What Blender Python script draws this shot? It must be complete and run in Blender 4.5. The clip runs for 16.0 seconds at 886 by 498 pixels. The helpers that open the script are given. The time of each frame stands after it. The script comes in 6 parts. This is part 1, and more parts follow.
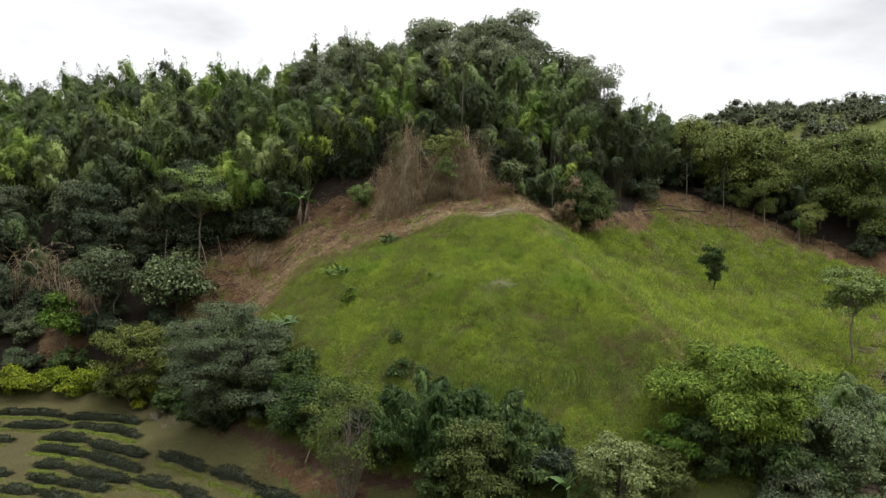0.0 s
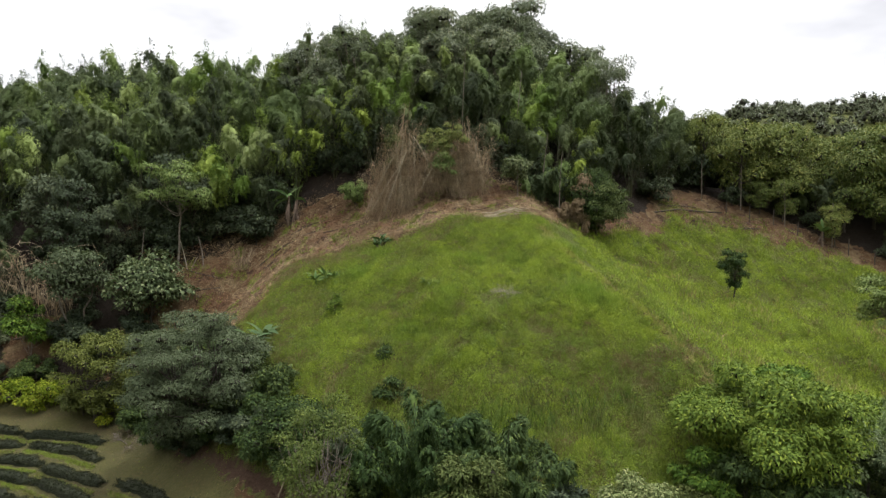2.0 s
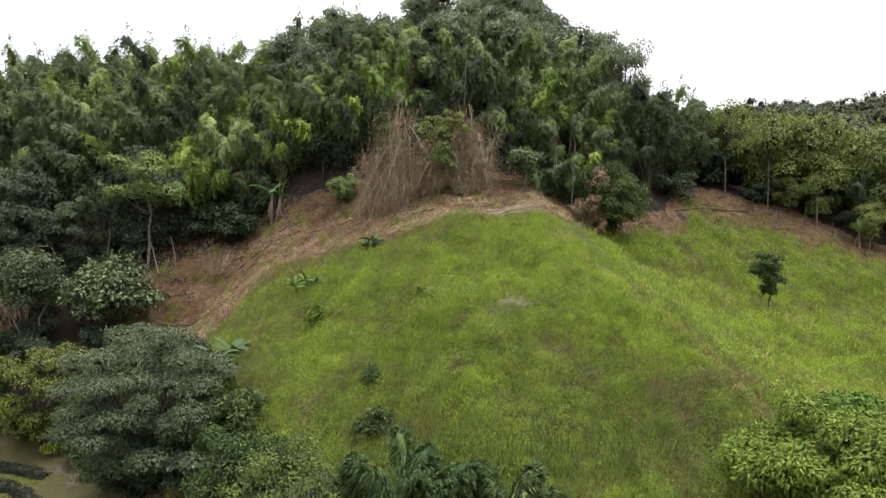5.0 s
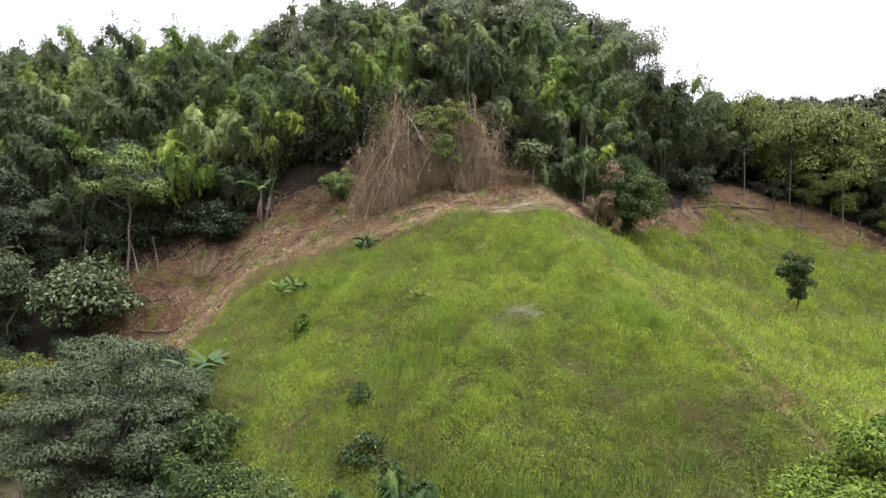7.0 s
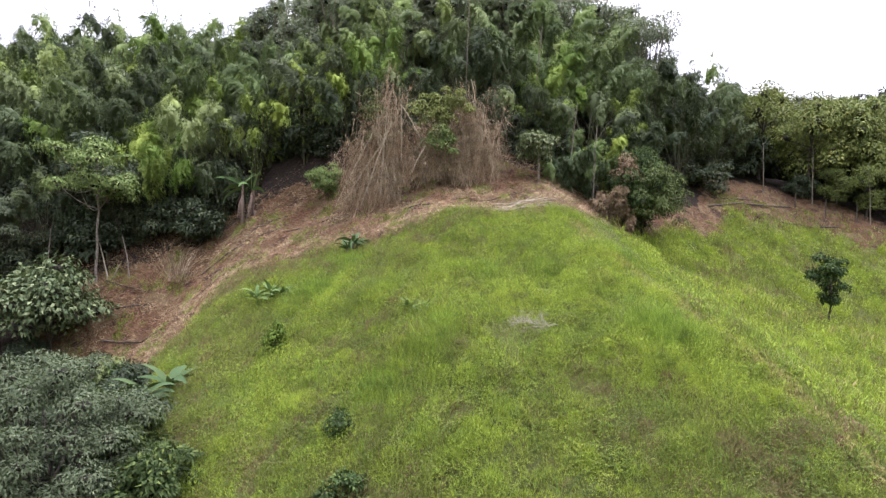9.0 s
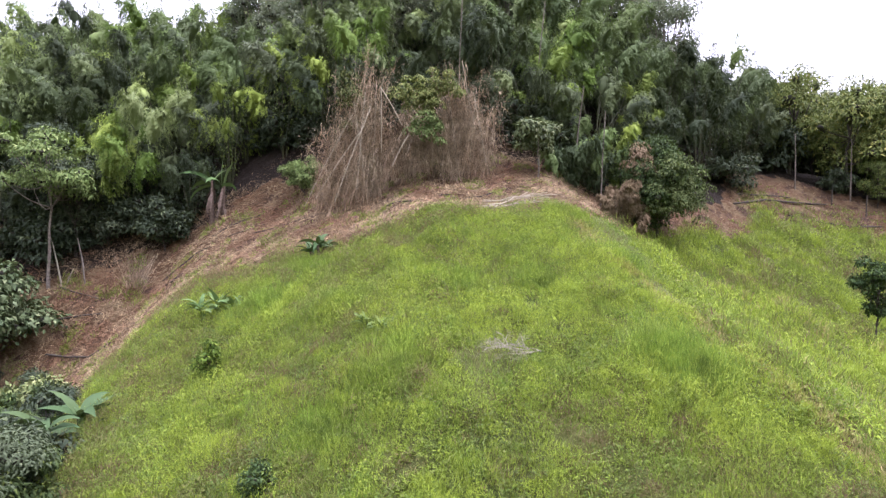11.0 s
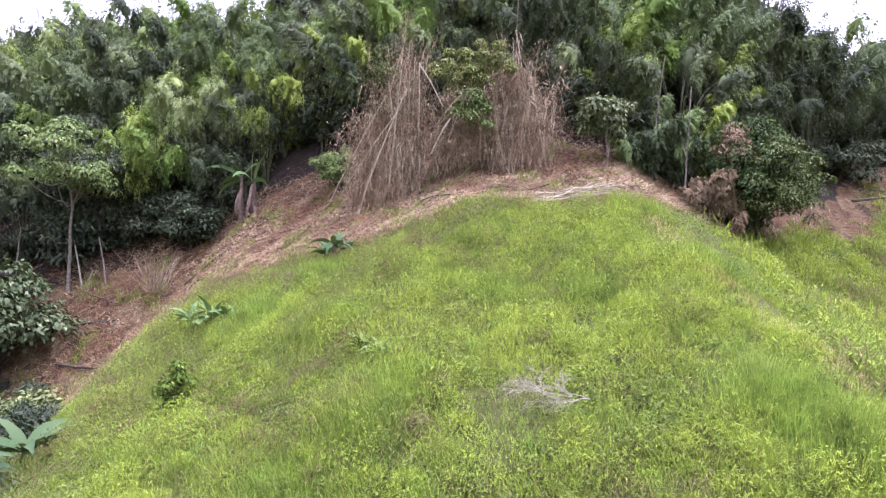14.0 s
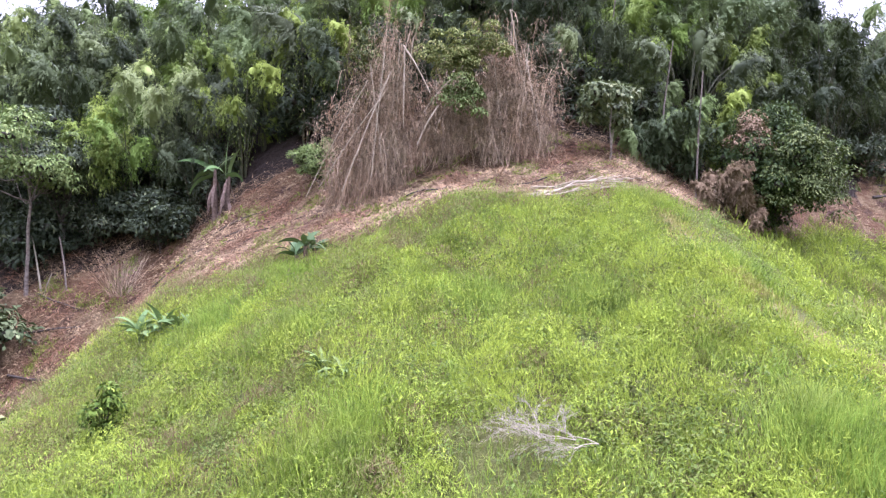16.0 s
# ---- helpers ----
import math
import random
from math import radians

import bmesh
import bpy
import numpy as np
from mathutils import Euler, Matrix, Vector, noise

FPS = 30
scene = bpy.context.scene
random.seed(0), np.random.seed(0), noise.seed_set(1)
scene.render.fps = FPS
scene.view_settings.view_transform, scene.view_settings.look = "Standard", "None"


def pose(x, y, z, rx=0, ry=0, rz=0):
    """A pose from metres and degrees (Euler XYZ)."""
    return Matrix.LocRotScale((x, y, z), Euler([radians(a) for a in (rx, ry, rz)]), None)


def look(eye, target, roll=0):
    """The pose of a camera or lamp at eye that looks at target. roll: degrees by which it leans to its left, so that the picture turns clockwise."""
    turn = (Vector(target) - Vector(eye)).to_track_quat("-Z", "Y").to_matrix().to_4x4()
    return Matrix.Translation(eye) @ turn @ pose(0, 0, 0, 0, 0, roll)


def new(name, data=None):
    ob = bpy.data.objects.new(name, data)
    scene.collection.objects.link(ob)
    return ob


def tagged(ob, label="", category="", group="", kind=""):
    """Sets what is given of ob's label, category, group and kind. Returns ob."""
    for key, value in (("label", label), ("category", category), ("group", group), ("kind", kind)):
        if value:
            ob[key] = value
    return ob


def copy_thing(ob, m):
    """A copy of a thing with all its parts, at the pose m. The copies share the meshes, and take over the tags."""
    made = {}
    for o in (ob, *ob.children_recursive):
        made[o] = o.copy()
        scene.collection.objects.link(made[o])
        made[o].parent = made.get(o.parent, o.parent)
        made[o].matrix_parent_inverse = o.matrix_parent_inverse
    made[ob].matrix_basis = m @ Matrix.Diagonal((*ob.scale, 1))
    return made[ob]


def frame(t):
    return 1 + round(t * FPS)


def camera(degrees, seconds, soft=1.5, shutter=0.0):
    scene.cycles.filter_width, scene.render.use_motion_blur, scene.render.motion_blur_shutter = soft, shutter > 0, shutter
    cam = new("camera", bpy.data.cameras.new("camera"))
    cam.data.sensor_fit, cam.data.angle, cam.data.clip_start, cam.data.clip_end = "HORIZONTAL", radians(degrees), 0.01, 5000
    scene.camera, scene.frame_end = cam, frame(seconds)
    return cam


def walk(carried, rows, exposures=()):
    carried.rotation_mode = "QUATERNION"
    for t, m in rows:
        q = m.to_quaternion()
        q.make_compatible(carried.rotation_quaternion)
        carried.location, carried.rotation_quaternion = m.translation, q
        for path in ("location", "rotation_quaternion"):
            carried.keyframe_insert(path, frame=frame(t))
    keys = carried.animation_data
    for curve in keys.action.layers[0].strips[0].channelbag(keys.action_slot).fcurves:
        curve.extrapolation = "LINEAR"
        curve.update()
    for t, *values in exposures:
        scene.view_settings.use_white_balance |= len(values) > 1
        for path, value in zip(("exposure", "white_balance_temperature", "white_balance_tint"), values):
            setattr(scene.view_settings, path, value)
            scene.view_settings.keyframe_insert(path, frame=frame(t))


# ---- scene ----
SECONDS = 16.0
cam = camera(68.7, SECONDS, 1.35)
# seconds, x, y, z, yaw, pitch, roll
PATH = [
    (0, 0.00, 0.00, 13.00, 0.00, -1.03, 0.00),
    (0.5, 0.12, 1.06, 13.02, 0.07, -1.06, 0.10),
    (1, 0.23, 2.11, 13.07, 0.15, -1.10, 0.19),
    (1.5, 0.34, 3.15, 13.14, 0.23, -1.13, 0.29),
    (2, 0.37, 4.14, 13.16, 0.23, -1.06, 0.33),
    (2.5, 0.41, 5.11, 13.13, 0.25, -1.01, 0.35),
    (3, 0.45, 6.06, 13.08, 0.28, -0.94, 0.38),
    (3.5, 0.48, 6.98, 13.05, 0.31, -0.87, 0.39),
    (4, 0.52, 7.88, 13.07, 0.35, -0.90, 0.40),
    (6.5, 0.64, 12.08, 13.20, 0.64, -1.06, 0.39),
    (7, 0.67, 12.97, 13.21, 0.72, -1.09, 0.38),
    (7.5, 0.65, 13.85, 13.16, 0.74, -1.03, 0.39),
    (8, 0.62, 14.75, 13.12, 0.74, -0.99, 0.39),
    (8.5, 0.67, 15.71, 13.09, 0.74, -0.94, 0.31),
    (9, 0.85, 16.74, 13.08, 0.77, -0.89, 0.28),
    (11.5, 2.99, 22.43, 13.19, 2.78, -0.89, 0.23),
    (12, 3.29, 23.39, 13.20, 2.80, -0.93, 0.22),
    (12.2, 3.37, 23.76, 13.20, 2.80, -0.92, 0.21),
    (12.3, 3.41, 23.95, 13.21, 2.80, -0.92, 0.21),
    (12.4, 3.45, 24.13, 13.21, 3.14, -0.91, 0.20),
    (12.5, 3.49, 24.32, 13.21, 4.11, -0.91, 0.20),
    (12.6, 3.52, 24.49, 13.19, 5.55, -0.87, 0.25),
    (12.7, 3.55, 24.67, 13.18, 6.57, -0.83, 0.31),
    (12.8, 3.58, 24.85, 13.16, 7.80, -0.79, 0.36),
    (12.9, 3.61, 25.03, 13.14, 8.93, -0.75, 0.41),
    (13, 3.64, 25.21, 13.12, 9.60, -0.71, 0.46),
    (13.1, 3.65, 25.35, 13.11, 9.65, -0.68, 0.48),
    (13.5, 3.69, 25.93, 13.06, 9.65, -0.57, 0.55),
    (14, 3.71, 26.61, 12.99, 9.48, -0.45, 0.62),
    (14.5, 3.67, 27.31, 12.92, 9.31, -0.32, 0.69),
    (15, 3.71, 27.98, 12.95, 9.32, -0.42, 0.65),
    (15.5, 3.71, 28.69, 12.98, 9.33, -0.49, 0.63),
    (16, 3.72, 29.27, 13.00, 9.34, -0.46, 0.59),
]
EXPOSURE = [(0.0, -0.17, 6450, 11), (3.5, 0.12, 6350, 15), (7.0, 0.48, 6100, 21), (9.0, 0.69, 5900, 26), (12.5, 0.97, 5600, 36), (14.5, 1.15, 5450, 41), (16.0, 1.24, 5400, 41)]
walk(cam, [(t, pose(x, y, z, 90 + pitch, 0, yaw) @ pose(0, 0, 0, 0, 0, roll)) for t, x, y, z, yaw, pitch, roll in PATH], EXPOSURE)

# ------------------------------------------------------------ light
world = bpy.data.worlds.new("overcast_sky")
scene.world = world
world.use_nodes = True
wn, wl = world.node_tree.nodes, world.node_tree.links
sky = wn.new("ShaderNodeTexSky")
sky.sky_type, sky.sun_disc = "NISHITA", False
SUN_UP, SUN_ROUND = radians(69), radians(75)
sky.sun_elevation, sky.sun_rotation = SUN_UP, SUN_ROUND
sky.dust_density, sky.altitude = 3.0, 800
dim = wn.new("ShaderNodeVectorMath")
dim.operation = "SCALE"
dim.inputs["Scale"].default_value = 0.10
wl.new(sky.outputs["Color"], dim.inputs[0])
where = wn.new("ShaderNodeTexCoord")
stretch = wn.new("ShaderNodeMapping")
stretch.inputs["Scale"].default_value = (1.0, 1.0, 2.6)
wl.new(where.outputs["Generated"], stretch.inputs["Vector"])
cloud = wn.new("ShaderNodeTexNoise")
cloud.inputs["Scale"].default_value, cloud.inputs["Detail"].default_value, cloud.inputs["Roughness"].default_value = 2.2, 5.0, 0.55
wl.new(stretch.outputs["Vector"], cloud.inputs["Vector"])
tone = wn.new("ShaderNodeValToRGB")
tone.color_ramp.elements[0].position, tone.color_ramp.elements[0].color = 0.28, (0.86, 0.87, 0.89, 1)
tone.color_ramp.elements[1].position, tone.color_ramp.elements[1].color = 0.50, (1.40, 1.40, 1.39, 1)
wl.new(cloud.outputs["Fac"], tone.inputs["Fac"])
cover = wn.new("ShaderNodeMix")
cover.data_type = "RGBA"
cover.inputs["Factor"].default_value = 0.9
wl.new(dim.outputs["Vector"], cover.inputs["A"])
wl.new(tone.outputs["Color"], cover.inputs["B"])
split = wn.new("ShaderNodeSeparateXYZ")
wl.new(where.outputs["Generated"], split.inputs["Vector"])
rise = wn.new("ShaderNodeMapRange")
rise.inputs["From Min"].default_value, rise.inputs["From Max"].default_value = 0.30, 1.0
rise.inputs["To Min"].default_value, rise.inputs["To Max"].default_value = 1.0, 3.3
wl.new(split.outputs["Z"], rise.inputs["Value"])
lift = wn.new("ShaderNodeVectorMath")
lift.operation = "SCALE"
wl.new(cover.outputs["Result"], lift.inputs[0])
wl.new(rise.outputs["Result"], lift.inputs["Scale"])
wl.new(lift.outputs["Vector"], wn["Background"].inputs["Color"])
wn["Background"].inputs["Strength"].default_value = 1.0
sun = new("sun", bpy.data.lights.new("sun", "SUN"))
sun.data.energy, sun.data.angle, sun.data.color = 3.0, radians(14), (1.0, 0.97, 0.92)
sun.matrix_world = look((33, 59, 90), (0, 50, 0))


# ------------------------------------------------------------ materials
TONE = 0.62  # the share of light that the soils and leaves of this place give back, against the tones below


def node_mat(name):
    m = bpy.data.materials.new(name)
    m.use_nodes = True
    return m, m.node_tree.nodes, m.node_tree.links, m.node_tree.nodes["Principled BSDF"]


def mixer(nodes, links, fac, a, b, kind="MIX"):
    n = nodes.new("ShaderNodeMix")
    n.data_type, n.blend_type = "RGBA", kind
    for key, v in (("Factor", fac), ("A", a), ("B", b)):
        if isinstance(v, (int, float)):
            n.inputs[key].default_value = v
        elif isinstance(v, tuple):
            n.inputs[key].default_value = (v[0] * TONE, v[1] * TONE, v[2] * TONE, 1)
        else:
            links.new(v, n.inputs[key])
    return n.outputs["Result"]


def grain(nodes, links, scale, detail=4.0, rough=0.6, low=0.35, high=0.65, along=1.0):
    at = nodes.new("ShaderNodeNewGeometry")
    squeeze = nodes.new("ShaderNodeVectorMath")
    squeeze.operation = "MULTIPLY"
    squeeze.inputs[1].default_value = (along, 1.0, 1.0)
    links.new(at.outputs["Position"], squeeze.inputs[0])
    n = nodes.new("ShaderNodeTexNoise")
    n.inputs["Scale"].default_value, n.inputs["Detail"].default_value, n.inputs["Roughness"].default_value = scale, detail, rough
    links.new(squeeze.outputs["Vector"], n.inputs["Vector"])
    r = nodes.new("ShaderNodeMapRange")
    r.inputs["From Min"].default_value, r.inputs["From Max"].default_value = low, high
    links.new(n.outputs["Fac"], r.inputs["Value"])
    return r.outputs["Result"]


def leaf_mat(name, a, b, young=None, share=0.12, glow=0.09, rough=0.6, patch=None, patch_scale=0.25, spread=0.10, aged=None, rich=1.0):
    """Leaves: two tones by leaf, a third for the young ones, each plant a little lighter or darker."""
    m, nodes, links, bsdf = node_mat(name)
    geo, info = nodes.new("ShaderNodeNewGeometry"), nodes.new("ShaderNodeObjectInfo")
    col = mixer(nodes, links, geo.outputs["Random Per Island"], a, b)
    if patch:
        col = mixer(nodes, links, grain(nodes, links, patch_scale, 3.0, 0.6, 0.48, 0.66), col, patch)
    if aged:
        att = nodes.new("ShaderNodeAttribute")
        att.attribute_name = "age"
        col = mixer(nodes, links, att.outputs["Fac"], col, aged)
    if young:
        ramp = nodes.new("ShaderNodeMapRange")
        ramp.inputs["From Min"].default_value, ramp.inputs["From Max"].default_value = 1 - share - 0.02, 1 - share + 0.02
        mod = nodes.new("ShaderNodeMath")
        mod.operation = "FRACT"
        big = nodes.new("ShaderNodeMath")
        big.operation = "MULTIPLY"
        big.inputs[1].default_value = 37.0
        links.new(geo.outputs["Random Per Island"], big.inputs[0])
        links.new(big.outputs[0], mod.inputs[0])
        links.new(mod.outputs[0], ramp.inputs["Value"])
        col = mixer(nodes, links, ramp.outputs["Result"], col, young)
    hsv = nodes.new("ShaderNodeHueSaturation")
    v = nodes.new("ShaderNodeMapRange")
    v.inputs["To Min"].default_value, v.inputs["To Max"].default_value = 1 - spread, 1 + spread
    links.new(info.outputs["Random"], v.inputs["Value"])
    links.new(v.outputs["Result"], hsv.inputs["Value"])
    h = nodes.new("ShaderNodeMapRange")
    h.inputs["To Min"].default_value, h.inputs["To Max"].default_value = 0.515, 0.485
    links.new(info.outputs["Random"], h.inputs["Value"])
    links.new(h.outputs["Result"], hsv.inputs["Hue"])
    hsv.inputs["Saturation"].default_value = rich
    links.new(col, hsv.inputs["Color"])
    col = hsv.outputs["Color"]
    links.new(col, bsdf.inputs["Base Color"])
    bsdf.inputs["Roughness"].default_value = rough
    bsdf.inputs["Specular IOR Level"].default_value = 0.06
    thin = nodes.new("ShaderNodeBsdfTranslucent")
    links.new(mixer(nodes, links, 0.4, col, (0.28, 0.38, 0.06), "MIX"), thin.inputs["Color"])
    both = nodes.new("ShaderNodeMixShader")
    both.inputs["Fac"].default_value = glow
    links.new(bsdf.outputs["BSDF"], both.inputs[1])
    links.new(thin.outputs["BSDF"], both.inputs[2])
    links.new(both.outputs["Shader"], nodes["Material Output"].inputs["Surface"])
    return m


def rough_mat(name, a, b, scale=6.0, rough=0.9, bump=0.0, by_piece=0.0, third=None, third_scale=0.7):
    """Bark, dry stalks, earth: two tones in a fine grain, a third in wide patches, and relief."""
    m, nodes, links, bsdf = node_mat(name)
    g = grain(nodes, links, scale)
    col = mixer(nodes, links, g, a, b)
    if third:
        col = mixer(nodes, links, grain(nodes, links, third_scale, 3.0, 0.6, 0.45, 0.65), col, third)
    if by_piece:
        geo = nodes.new("ShaderNodeNewGeometry")
        hsv = nodes.new("ShaderNodeHueSaturation")
        v = nodes.new("ShaderNodeMapRange")
        v.inputs["To Min"].default_value, v.inputs["To Max"].default_value = 1 - by_piece, 1 + by_piece
        links.new(geo.outputs["Random Per Island"], v.inputs["Value"])
        links.new(v.outputs["Result"], hsv.inputs["Value"])
        links.new(col, hsv.inputs["Color"])
        col = hsv.outputs["Color"]
    links.new(col, bsdf.inputs["Base Color"])
    bsdf.inputs["Roughness"].default_value = rough
    bsdf.inputs["Specular IOR Level"].default_value = 0.2
    if bump:
        b_ = nodes.new("ShaderNodeBump")
        b_.inputs["Strength"].default_value, b_.inputs["Distance"].default_value = bump, 0.05
        links.new(g, b_.inputs["Height"])
        links.new(b_.outputs["Normal"], bsdf.inputs["Normal"])
    return m


BAMBOO = leaf_mat("bamboo_leaf", (0.090, 0.132, 0.056), (0.136, 0.182, 0.076), (0.19, 0.245, 0.09), 0.03, 0.14, spread=0.30, aged=(0.33, 0.46, 0.105), rich=0.88)
# darker bamboo tone: random variety, also forest-foot shade put into the leaf colour
BAMBOO_DARK_SHADE = leaf_mat("bamboo_leaf_dark_shade", (0.044, 0.064, 0.033), (0.070, 0.095, 0.046), (0.10, 0.13, 0.055), 0.03, 0.12, spread=0.30, aged=(0.20, 0.27, 0.080), rich=0.86)
BAMBOO_LIME = leaf_mat("bamboo_leaf_fresh", (0.155, 0.235, 0.050), (0.215, 0.305, 0.065), (0.28, 0.37, 0.085), 0.05, 0.16, spread=0.2, aged=(0.32, 0.45, 0.080))
WOODS_TALL = leaf_mat("broad_leaf_tall", (0.14, 0.175, 0.105), (0.25, 0.295, 0.165), (0.33, 0.37, 0.18), 0.10, 0.18, spread=0.35, rich=0.80)
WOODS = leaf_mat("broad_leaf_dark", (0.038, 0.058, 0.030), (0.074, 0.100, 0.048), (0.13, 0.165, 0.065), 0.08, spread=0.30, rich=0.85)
# darker leaf copy for the forest foot: the shade there put into colour
WOODS_SHADE = leaf_mat("broad_leaf_shade", (0.055, 0.080, 0.042), (0.105, 0.138, 0.070), (0.16, 0.20, 0.085), 0.08, spread=0.3, rich=0.85)
WOODS_GOLD = leaf_mat("broad_leaf_golden", (0.085, 0.125, 0.036), (0.185, 0.225, 0.060), (0.27, 0.28, 0.075), 0.15, 0.14, spread=0.35)
# far ridge leaves made paler and greyer: distance haze put into the colour
WOODS_HAZE = leaf_mat("broad_leaf_haze", (0.21, 0.24, 0.165), (0.31, 0.34, 0.225), (0.38, 0.40, 0.24), 0.2, patch=(0.18, 0.205, 0.155), patch_scale=0.06, rich=0.95)
GREY = leaf_mat("broad_leaf_greyish", (0.082, 0.106, 0.056), (0.150, 0.180, 0.096), (0.20, 0.23, 0.125), 0.05, rough=0.65)
SILVER = leaf_mat("broad_leaf_silvery", (0.080, 0.115, 0.052), (0.165, 0.205, 0.092), (0.27, 0.31, 0.15), 0.15, rough=0.45)
DEEP = leaf_mat("leaf_deep_green", (0.032, 0.057, 0.020), (0.076, 0.118, 0.036), (0.145, 0.20, 0.05), 0.12)
LUSH = leaf_mat("broad_leaf_lush", (0.062, 0.120, 0.020), (0.140, 0.225, 0.033), (0.22, 0.31, 0.042), 0.15)
PALE = leaf_mat("leaf_pale", (0.13, 0.175, 0.062), (0.24, 0.285, 0.105), (0.33, 0.36, 0.15), 0.18, rough=0.45)
OLIVE = leaf_mat("leaf_olive", (0.070, 0.095, 0.028), (0.125, 0.155, 0.046), (0.17, 0.19, 0.06), 0.10)
YELLOWISH = leaf_mat("leaf_yellowish", (0.085, 0.112, 0.028), (0.150, 0.182, 0.044), (0.21, 0.24, 0.055), 0.10)
WITHERED = leaf_mat("withered_leaf", (0.20, 0.135, 0.080), (0.30, 0.22, 0.135), (0.36, 0.28, 0.18), 0.1, 0.08, rough=0.8)
VINE = leaf_mat("vine_leaf", (0.060, 0.090, 0.030), (0.125, 0.170, 0.052), (0.19, 0.24, 0.075), 0.12)
CREEPER = leaf_mat("creeper_leaf", (0.13, 0.18, 0.05), (0.23, 0.29, 0.08), (0.34, 0.36, 0.12), 0.2)
FRESH = leaf_mat("leaf_fresh", (0.115, 0.180, 0.055), (0.21, 0.29, 0.088), (0.28, 0.35, 0.12), 0.12)
HEDGE = leaf_mat("leaf_yellow_green", (0.11, 0.175, 0.012), (0.21, 0.275, 0.02), (0.34, 0.38, 0.03), 0.2)
TEA = leaf_mat("tea_leaf", (0.028, 0.033, 0.023), (0.052, 0.058, 0.036), (0.07, 0.09, 0.04), 0.05, rough=0.8)
BANANA = leaf_mat("banana_leaf", (0.09, 0.16, 0.05), (0.17, 0.26, 0.09), (0.22, 0.30, 0.12), 0.2, rough=0.55)
BANANA_DARK = leaf_mat("banana_leaf_dark", (0.045, 0.085, 0.035), (0.10, 0.16, 0.06), (0.16, 0.22, 0.09), 0.15, rough=0.6)
BANANA_DRY = rough_mat("dry_banana_leaf", (0.10, 0.068, 0.050), (0.22, 0.165, 0.125), 7.0, 0.85, 0.2, 0.3)


def meadow_mat(name, tones, dull, lime, small=0.9, big=0.28):
    """Grass: blade by blade tones, with dull and lime patches of two sizes."""
    m, nodes, links, bsdf = node_mat(name)
    geo = nodes.new("ShaderNodeNewGeometry")
    ramp = nodes.new("ShaderNodeValToRGB")
    tones = [tuple(TONE * v for v in c) for c in tones]
    ramp.color_ramp.elements[0].color, ramp.color_ramp.elements[1].color = (*tones[0], 1), (*tones[-1], 1)
    for k, c in enumerate(tones[1:-1]):
        ramp.color_ramp.elements.new((k + 1) / (len(tones) - 1)).color = (*c, 1)
    links.new(geo.outputs["Random Per Island"], ramp.inputs["Fac"])
    half = nodes.new("ShaderNodeMath")
    half.operation = "MULTIPLY"
    half.inputs[1].default_value = 0.75
    links.new(grain(nodes, links, small, 4.0, 0.65, 0.50, 0.64, 0.6), half.inputs[0])
    col = mixer(nodes, links, half.outputs[0], ramp.outputs["Color"], dull)
    part_ = nodes.new("ShaderNodeMath")
    part_.operation = "MULTIPLY"
    part_.inputs[1].default_value = 0.7
    links.new(grain(nodes, links, big, 2.0, 0.5, 0.50, 0.66), part_.inputs[0])
    col = mixer(nodes, links, part_.outputs[0], col, lime)
    deep = nodes.new("ShaderNodeMath")
    deep.operation = "MULTIPLY"
    deep.inputs[1].default_value = 0.72
    links.new(grain(nodes, links, 2.6, 4.0, 0.65, 0.51, 0.60, 0.55), deep.inputs[0])
    col = mixer(nodes, links, deep.outputs[0], col, (0.12, 0.185, 0.042))
    links.new(col, bsdf.inputs["Base Color"])
    bsdf.inputs["Roughness"].default_value = 0.6
    bsdf.inputs["Specular IOR Level"].default_value = 0.04
    thin = nodes.new("ShaderNodeBsdfTranslucent")
    links.new(col, thin.inputs["Color"])
    both = nodes.new("ShaderNodeMixShader")
    both.inputs["Fac"].default_value = 0.3
    links.new(bsdf.outputs["BSDF"], both.inputs[1])
    links.new(thin.outputs["BSDF"], both.inputs[2])
    links.new(both.outputs["Shader"], nodes["Material Output"].inputs["Surface"])
    return m


